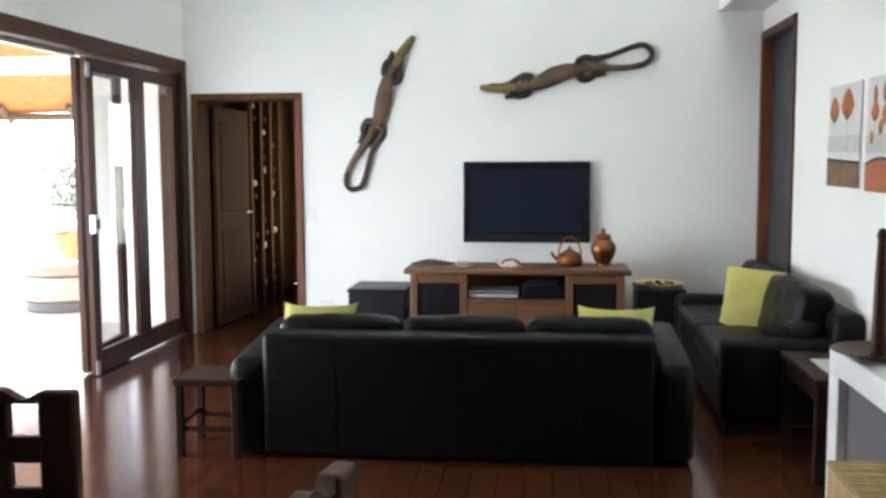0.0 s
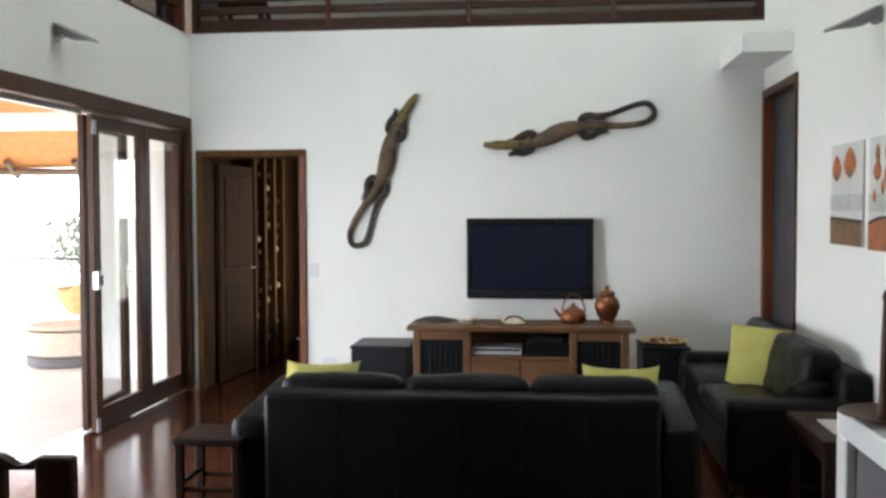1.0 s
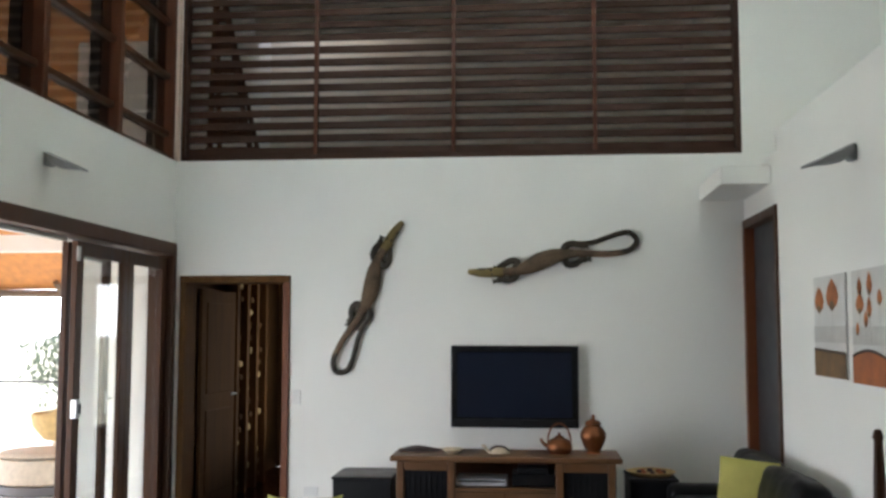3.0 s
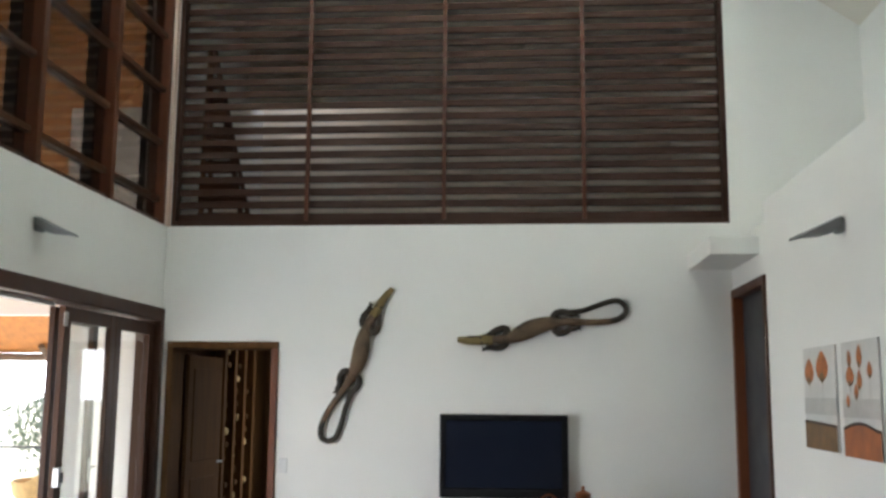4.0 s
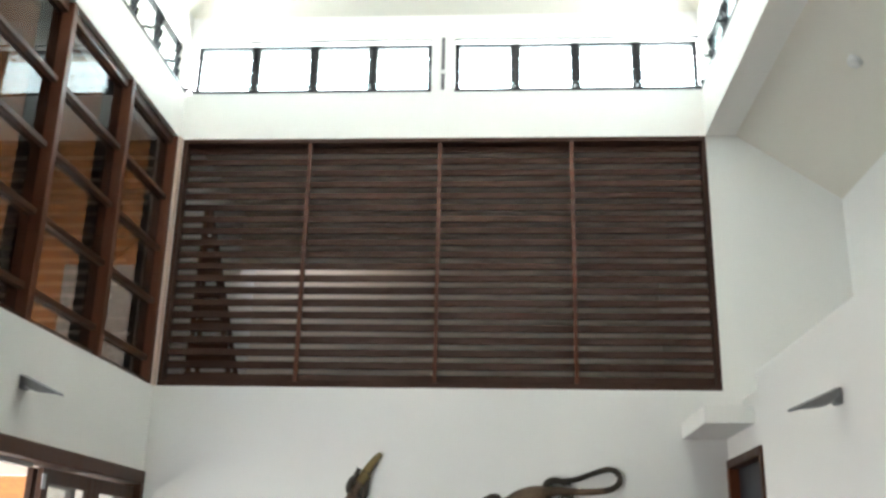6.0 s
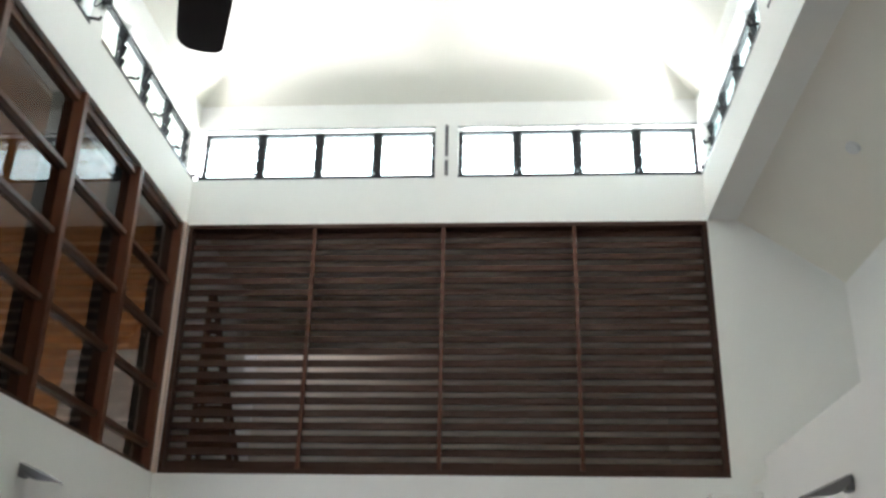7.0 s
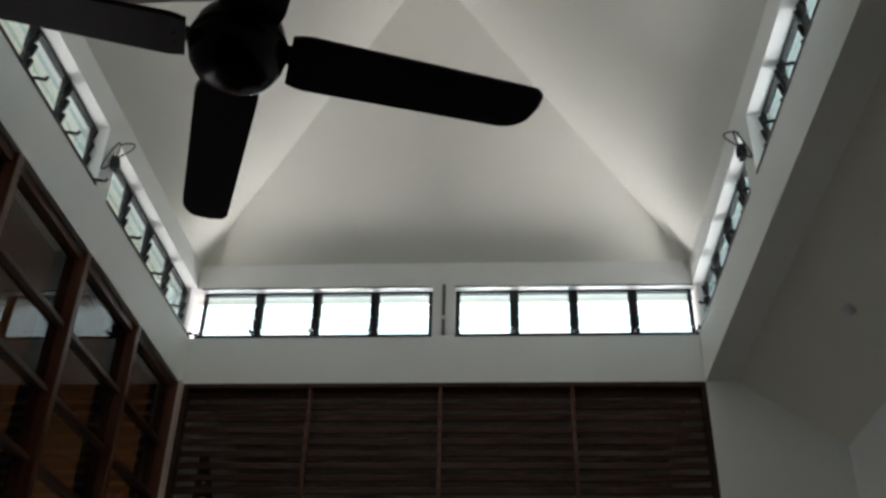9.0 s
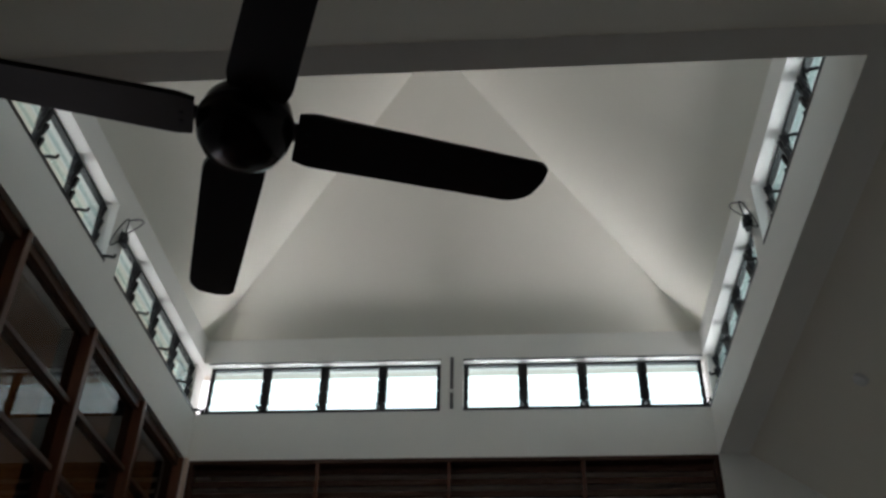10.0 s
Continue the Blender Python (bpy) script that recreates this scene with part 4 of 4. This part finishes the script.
for s in (-1, 1):
    arm = rounded(min(s * HW, s * (HW - 0.2)), max(s * HW, s * (HW - 0.2)), 0.015, 0.92, 0.004, 0.5, 0.06, 5)
    for v in arm.verts:
        v.co.z += max(0, v.co.z - 0.3) / 0.2 * (0.09 * min(1, max(0, v.co.y / 0.5)))
    part("arm", arm, LEATHER, sofa, "padded arm", True)
for k in range(3):
    x = (k - 1) * 0.662 + 0.012
    part("seat_cushion", rounded(x - 0.327, x + 0.327, 0.2, 0.92, 0.3, 0.46, 0.05, 3), LEATHER, sofa, "", True)
    part("back_cushion", moved(box_cushion(0.66, 0.21, 0.43, 0.065, k), pose(x, 0.295, 0.478, -6, 0, random.uniform(-1, 1))), LEATHER, sofa, "loose padded back cushion", True)

for x, rz, lb in ((-0.235, 4, "lime green cushion on the sofa seen over its back"), (1.44, -5, "lime green cushion at the sofa end by the arm")):
    cu = tagged(mesh_object("cushion", pillow(0.43, 0.42, 0.14, 14, 0.03, 0.07, x), GREEN, True), lb, "cushion", "lime green cushions")
    cu.matrix_basis = pose(x, 6.12, 0.56, -48, 0, rz)

sofa2 = thing("sofa", "black leather sofa along the picture wall", "sofa", 2.03, 6.17, 0)
part("base", rounded(0.02, 0.74, 0.18, 1.98, 0.05, 0.3, 0.03, 3), LEATHER, sofa2, "", True)
part("back", rounded(0.6, 0.775, 0.02, 2.12, 0.05, 0.68, 0.06, 4), LEATHER, sofa2, "", True)
arm = rounded(0.0, 0.74, 0.0, 0.2, 0.04, 0.53, 0.06, 4)
part("arm", arm, LEATHER, sofa2, "", True)
part("arm", rounded(0.0, 0.74, 1.96, 2.16, 0.04, 0.50, 0.06, 4), LEATHER, sofa2, "", True)
for k in range(2):
    y = 0.205 + 0.88 * k
    part("seat_cushion", rounded(0.0, 0.62, y, y + 0.87, 0.3, 0.44, 0.05, 3), LEATHER, sofa2, "", True)
    part("back_cushion", moved(box_cushion(0.86, 0.22, 0.40, 0.07, 7 + k), pose(0.535, y + 0.44, 0.575, -14, 0, -90)), LEATHER, sofa2, "slumped padded back cushion", True)
for x in (0.06, 0.68):
    for y in (0.06, 2.06):
        part("foot", rounded(x - 0.03, x + 0.03, y, y + 0.06, 0, 0.05, 0.004, 1), BLACKBOX, sofa2)
cu = tagged(mesh_object("cushion", pillow(0.40, 0.44, 0.14, 16, -0.01, 0.06, 3), GREEN, True), "lime green square cushion propped on the side sofa", "cushion", "lime green cushions")
cu.matrix_basis = pose(2.40, 7.26, 0.585, -12, 3, -32)
roll = tagged(mesh_object("bolster", moved(lathe([(0.0, -0.2), (0.07, -0.19), (0.09, -0.12), (0.09, 0.12), (0.07, 0.19), (0.0, 0.2)], 24), pose(0, 0, 0, 0, 78, 20)), LEATHER, True), "black leather bolster lying on the side sofa", "cushion")
roll.matrix_basis = pose(2.60, 6.46, 0.545)

# ---- small tables ----
st = thing("stool", "dark timber stool beside the sofa", "stool", -0.855, 5.49, 0)
part("seat", rounded(0, 0.36, 0, 0.36, 0.375, 0.41, 0.006, 1), ESPRESSO, st)
for x in (0.01, 0.31):
    for y in (0.01, 0.31):
        part("leg", rounded(x, x + 0.04, y, y + 0.04, 0, 0.375, 0.004, 1), ESPRESSO, st)
for y in (0.02, 0.32):
    part("stretcher", rounded(0.05, 0.31, y, y + 0.02, 0.13, 0.155, 0.003, 1), ESPRESSO, st)
for x in (0.02, 0.32):
    part("stretcher", rounded(x, x + 0.02, 0.05, 0.31, 0.16, 0.185, 0.003, 1), ESPRESSO, st)

tb = thing("side_table", "dark timber side table by the sofa arm", "table", 2.31, 5.36, 0)
part("tabletop", rounded(0, 0.46, 0, 0.7, 0.46, 0.50, 0.006, 1), ESPRESSO, tb)
for x in (0.01, 0.40):
    for y in (0.01, 0.64):
        part("leg", rounded(x, x + 0.05, y, y + 0.05, 0, 0.46, 0.004, 1), ESPRESSO, tb)
part("apron", rounded(0.06, 0.40, 0.02, 0.04, 0.38, 0.459, 0.003, 1), ESPRESSO, tb)
part("apron", rounded(0.02, 0.04, 0.06, 0.64, 0.38, 0.459, 0.003, 1), ESPRESSO, tb)
mag = thing("magazine", "pale magazine lying on the side table", "magazine", 2.51, 5.66, 0.50)
part("pages", rounded(-0.11, 0.11, -0.15, 0.15, 0.0, 0.008, 0.002, 1), PICPALE, mag)
part("cover", boxes((-0.112, 0.112, -0.152, 0.152, 0.0082, 0.0095)), PICGREY, mag)

# ---- white bench ----
bn = thing("white_bench", "white bench top on end panels with grey inset", "bench", 2.178, 2.17, 0)
part("top", rounded(0, 0.605, 0, 2.52, 0.69, 0.79, 0.006, 1), WHITE_PAINT, bn)
part("end_panel", rounded(0.0, 0.605, 2.40, 2.52, 0.0, 0.689, 0.005, 1), WHITE_PAINT, bn)
part("end_panel", rounded(0.0, 0.605, 0.0, 0.12, 0.0, 0.689, 0.005, 1), WHITE_PAINT, bn)
part("inset", boxes((0.04, 0.07, 0.12, 2.40, 0.0, 0.69)), GREYPANEL, bn, "grey inset panel")
dish = thing("flat_dish", "wide shallow dark dish on the white bench", "dish", 2.30, 4.46, 0.79)
part("dish", lathe([(0.0, 0.0), (0.07, 0.0), (0.18, 0.03), (0.176, 0.034), (0.066, 0.008), (0.0, 0.008)], 40), DARKWOOD, dish, "", True)
vase = thing("tall_carving", "slender tapered dark timber carving in a dish", "carving", 2.287, 4.46, 0.80)
part("shaft", lathe([(0.0, 0.0), (0.03, 0.0), (0.026, 0.1), (0.021, 0.3), (0.015, 0.43), (0.02, 0.445), (0.012, 0.47), (0.0, 0.475)], 16), DARKWOOD, vase, "", True)

ch = thing("straw_chest", "low woven straw chest in front of the bench", "chest", 1.93, 3.18, 0)
part("body", rounded(0.02, 0.23, 0.02, 0.6, 0.0, 0.58, 0.01, 1), STRAW, ch)
rod = part("strand", tube([(0.0, 0.01, 0), (0.125, 0.0, 0.004), (0.25, 0.01, 0)], 0.0085, 6), STRAW, ch)
rod.matrix_basis = pose(0.0, 0.005, 0.592)
for k in range(1, 38):
    share("strand", rod, ch, pose(0.0, 0.005 + k * 0.0162, 0.592 + random.uniform(-0.002, 0.002), 0, 0, random.uniform(-1.5, 1.5)))
rod2 = part("strand", tube([(0, 0.0, 0), (0, 0.31, 0.003), (0, 0.62, 0)], 0.008, 6), STRAW, ch)
rod2.matrix_basis = pose(0.008, 0, 0.58)
for k in range(1, 35):
    share("strand", rod2, ch, pose(0.008, 0, 0.58 - k * 0.0165))


# ---- dining chairs ----
def ladder_chair(label, at):
    d = thing("dining_chair", label, "chair", group="dark timber dining chairs")
    d.matrix_basis = at
    for s in (-1, 1):
        part("back_post", rounded(s * 0.175 - 0.045, s * 0.175 + 0.045, 0, 0.045, 0.0, 1.0, 0.01), DARKWOOD, d)
        part("leg", rounded(s * 0.19 - 0.022, s * 0.19 + 0.022, 0.38, 0.424, 0.0, 0.44, 0.005, 1), DARKWOOD, d)
    part("seat", rounded(-0.22, 0.22, 0.05, 0.43, 0.441, 0.47, 0.008), DARKWOOD, d)
    bm = bmesh.new()
    n = 24
    wave = lambda x: 0.995 + 0.010 * math.cos(x * 34) - 0.006 * math.cos(x * 68)
    rows = []
    for i in range(n + 1):
        a = -0.129 + 0.258 * i / n
        rows.append([bm.verts.new(c) for c in ((a, 0.006, 0.97), (a, 0.038, 0.97), (a, 0.038, wave(a)), (a, 0.006, wave(a)))])
    for p, q in zip(rows, rows[1:]):
        for k in range(4):
            bm.faces.new((p[k], p[(k + 1) % 4], q[(k + 1) % 4], q[k]))
    bm.faces.new(rows[0][::-1]), bm.faces.new(rows[-1])
    bmesh.ops.recalc_face_normals(bm, faces=bm.faces[:])
    part("top_rail", bm, DARKWOOD, d, "carved wavy top rail")
    for z0, z1 in ((0.825, 0.89), (0.69, 0.765), (0.55, 0.61)):
        part("rail", rounded(-0.129, 0.129, 0.008, 0.036, z0, z1, 0.005, 1), DARKWOOD, d)
    part("splat", rounded(-0.055, 0.055, 0.005, 0.04, 0.47, 0.969, 0.005, 1), DARKWOOD, d)
    for s in (-1, 1):
        part("stretcher", rounded(s * 0.2 - 0.012, s * 0.2 + 0.012, 0.036, 0.38, 0.2, 0.225, 0.003, 1), DARKWOOD, d)
    return d


ladder_chair("dark timber dining chair with pierced back and wavy top", pose(-0.247, 2.86, 0, 0, 0, 3))
ladder_chair("dark timber dining chair with worn shiny post tops", pose(0.695, 2.215, -0.0, 0, 0, 80))


# ---- pictures ----
def picture(y0, y1, z0, z1, pods, hill, low, label):
    w, h = y1 - y0, z1 - z0
    d = thing("picture", label, "picture", group="canvas pictures of orange flowers")
    d.matrix_basis = pose(XR - 0.002, y1, z0, 0, 0, -90)          # local x runs towards the camera, -y into the room
    part("canvas", rounded(0, w, -0.012, 0, 0, h, 0.003, 1), PICPALE, d)
    part("band", boxes((0.0, w, -0.0145, -0.0125, h * 0.34, h * 0.5)), PICGREY, d)
    bm = bmesh.new()
    n = 16
    low_v, top_v = [], []
    for i in range(n + 1):
        f = i / n
        low_v.append(bm.verts.new((f * w, -0.0165, 0.002)))
        top_v.append(bm.verts.new((f * w, -0.0165, h * hill(f))))
    for i in range(n):
        bm.faces.new((low_v[i], low_v[i + 1], top_v[i + 1], top_v[i]))
    part("hill", bm, low, d)
    part("ridge_line", tube([(f * w, -0.0165, h * hill(f)) for f in np.linspace(0.01, 0.99, 17)], 0.008, 6, 0.4, (0, 1, 0)), PICDARK, d)
    for u, v, a, b in pods:
        part("flower", moved(lathe([(0.0, -1.0), (0.75, -0.6), (1.0, -0.1), (0.7, 0.5), (0.2, 0.95), (0.0, 1.05)], 14), pose(u * w, -0.015, v * h) @ Matrix.Diagonal((a * w, 0.004, b * h, 1))), PICORANGE, d, "orange painted flower")
        part("calyx", moved(lathe([(0.0, -1.0), (0.8, -0.3), (0.6, 0.4), (0.0, 0.7)], 10), pose(u * w, -0.0165, (v - 0.6 * b) * h) @ Matrix.Diagonal((0.6 * a * w, 0.004, 0.45 * b * h, 1))), PICBROWN, d)
        part("stem", boxes((u * w - 0.002, u * w + 0.002, -0.0155, -0.0145, h * 0.36, (v - b) * h)), PICGREY, d)
    return d


picture(6.397, 7.005, 1.355, 1.957, ((0.2, 0.76, 0.16, 0.13), (0.62, 0.80, 0.20, 0.15)), lambda f: 0.27 - 0.03 * f, PICBROWN, "grey canvas with two orange flowers over brown earth")
picture(5.722, 6.282, 1.345, 1.957, ((0.24, 0.70, 0.12, 0.09), (0.24, 0.85, 0.06, 0.08), (0.52, 0.86, 0.08, 0.10), (0.5, 0.66, 0.07, 0.09), (0.78, 0.74, 0.07, 0.07), (0.4, 0.56, 0.06, 0.07), (0.16, 0.48, 0.05, 0.06)), lambda f: 0.24 + 0.055 * math.sin(math.pi * min(1, f * 1.1)) , PICRUST, "grey canvas with many orange flowers over rust earth")

# ---- switches ----
for x, z, w, h in ((-0.975, 1.06, 0.075, 0.12), (-0.84, 0.27, 0.12, 0.075)):
    sw = thing("wall_switch" if z > 0.6 else "power_outlet", "white plastic plate on the end wall", "switch" if z > 0.6 else "outlet", x, YB, z)
    part("plate", rounded(-w / 2, w / 2, -0.012, -0.001, -h / 2, h / 2, 0.003, 1), PLASTIC, sw)
    for s in (-1, 1):
        part("rocker", rounded(s * 0.02 - 0.008, s * 0.02 + 0.008, -0.016, -0.012, -0.012, 0.012, 0.002, 1), PLASTIC, sw)
base_n = structure("baseboard", boxes((-1.038, 2.775, YB - 0.014, YB - 0.001, 0.001, 0.09)), DARKWOOD, "dark timber skirting along the end wall", "skirting")

# ---- verandah things ----
ot = thing("wicker_ottoman", "round pale wicker ottoman on the verandah", "ottoman", -3.98, 10.45, -0.02)
# Grey ring at the foot stands in for the ottoman's base shadow.
part("plinth", lathe([(0.0, 0.0), (0.40, 0.0), (0.42, 0.02), (0.42, 0.10), (0.0, 0.11)], 40), GREYPANEL, ot, "grey ring coloured as the shadow at the base", True)
part("body", lathe([(0.0, 0.105), (0.40, 0.105), (0.445, 0.13), (0.455, 0.25), (0.435, 0.36), (0.0, 0.37)], 40), WICKER, ot, "", True)
part("cushion", lathe([(0.0, 0.37), (0.40, 0.37), (0.43, 0.39), (0.40, 0.42), (0.0, 0.425)], 40), WICKER, ot, "", True)
bc = thing("basket_chair", "tan wicker basket chair with a pale cushion on the verandah", "chair", -4.08, 11.35, -0.02)
part("stand", lathe([(0.0, 0.0), (0.30, 0.0), (0.26, 0.04), (0.20, 0.2), (0.24, 0.40), (0.0, 0.41)], 32), WICKER, bc, "", True)
shell = lathe([(0.10, 0.40), (0.32, 0.44), (0.44, 0.58), (0.47, 0.72), (0.45, 0.73), (0.41, 0.60), (0.28, 0.48), (0.0, 0.46)], 40)
for v in shell.verts:
    if v.co.z > 0.55:
        v.co.z += 0.34 * max(0, 0.35 + v.co.x / 0.45) ** 1.2 * 0.75 * (v.co.z - 0.55) / 0.17
part("shell", shell, STRAW, bc, "", True)
part("cushion", moved(pillow(0.56, 0.5, 0.18, 12, 0, 0.05, 9), pose(0.06, -0.12, 0.68, -35, 0, -60)), STRAW, bc, "", True)
vb = thing("tie_beam", "pale painted tie beam across the verandah roof", "beam", -7.6, 12.6, 2.62)
part("beam", rounded(0.5, 5.24, -0.06, 0.06, 0, 0.22, 0.006, 1), WHITE_PAINT, vb)
fascia = thing("eave_beam", "brown pole beam at the verandah eave", "beam", -8.2, 14.55, 2.13)
part("pole", tube([(0, 0, 0.05), (2.9, 0, 0.03), (5.84, 0, 0.05)], [0.06, 0.055, 0.06], 12), BARK, fascia, "", True)
for k in range(6):
    part("rafter_end", tube([(0.2 + k * 1.05, -0.2, 0.19), (0.2 + k * 1.05, 0.12, -0.03)], 0.045, 10), BARK, fascia, "", True)
for x in (-8.1, -2.6):
    pst = thing("verandah_post", "round timber verandah post", "post", x, 14.55, -0.02)
    part("post", lathe([(0.075, 0), (0.07, 2.13), (0.0, 2.14)], 16), BARK, pst, "", True)
rl = thing("railing", "thin dark railing along the verandah edge", "railing", -8.0, 14.75, -0.02)
part("rail", tube([(0, 0, 0.88), (5.6, 0, 0.88)], 0.018, 8), BLACKMETAL, rl)
for k in range(3):
    part("cable", tube([(0, 0, 0.25 + k * 0.24), (5.6, 0, 0.25 + k * 0.24)], 0.004, 6), STEEL, rl)
for k in range(5):
    part("post", rounded(k * 1.38, k * 1.38 + 0.025, -0.012, 0.012, 0, 0.87, 0.003, 1), STEEL, rl)


def leaf_cloud(centre, radius, count, size, seed):
    rng = np.random.default_rng(seed)
    bm = bmesh.new()
    for _ in range(count):
        d = rng.normal(size=3)
        d /= np.linalg.norm(d)
        p = Vector(centre) + Vector(d * radius) * float(rng.random() ** 0.4) * (0.7 + 0.5 * noise.noise(Vector(d) * 2.0))
        q = Euler(rng.random(3) * 6.28).to_matrix()
        s = size * (0.6 + 0.8 * float(rng.random()))
        bm.faces.new([bm.verts.new(p + q @ Vector(c)) for c in ((-s, 0, 0), (0, -s * 0.35, 0.02), (s, 0, 0), (0, s * 0.35, 0.02))])
    return bm


for k, (x, y, z, r, n) in enumerate(((-6.6, 20.0, 0.9, 0.8, 700), (-8.2, 21.0, 0.5, 0.8, 600), (-7.5, 19.0, 0.0, 0.5, 400), (-10.5, 24.0, 0.8, 1.3, 900))):
    tr = thing("shrub", "sunlit green garden shrub beyond the railing", "shrub", x, y, -0.26, group="garden shrubs")
    for j in range(4):
        a = j * 1.6 + k
        part("branch", tube([(0, 0, 0), (0.15 * math.cos(a), 0.15 * math.sin(a), z * 0.5 + 0.2), (0.4 * r * math.cos(a), 0.4 * r * math.sin(a), z + 0.3)], [0.035, 0.022, 0.008], 6), BARK, tr)
    part("crown", leaf_cloud((0, 0, z + 0.3), r, n, 0.09, k), LEAF, tr)

# ---- floor boards ----
floor = structure("floor", boxes((-2.35, 4.1, REAR, 12.4, -0.24, -0.004)), JOINT, "polished reddish timber board floor", "floor")
rng = random.Random(11)
meshes = {}
x = XL - 0.25
PW = 0.132
while x < 2.95:
    y = REAR - rng.uniform(0, 2.0)
    while y < (12.3 if x < -0.9 else YB - 0.02):
        ln = rng.choice((1.8, 2.4, 3.0))
        y0, y1 = max(y, REAR), min(y + ln, 12.3 if x < -0.9 else YB - 0.001)
        if y1 - y0 > 0.1:
            key = round(y1 - y0, 2)
            if key not in meshes:
                bm = rounded(0.001, PW - 0.001, 0.001, key - 0.001, -0.02, 0.0, 0.0007, 1)
                meshes[key] = bpy.data.meshes.new("board")
                bm.to_mesh(meshes[key])
                bm.free()
                meshes[key].materials.append(BOARD)
            b = new("board", meshes[key])
            b.parent = floor
            b.matrix_basis = pose(x, y0, rng.uniform(-0.0004, 0.0004))
        y += ln
    x += PW
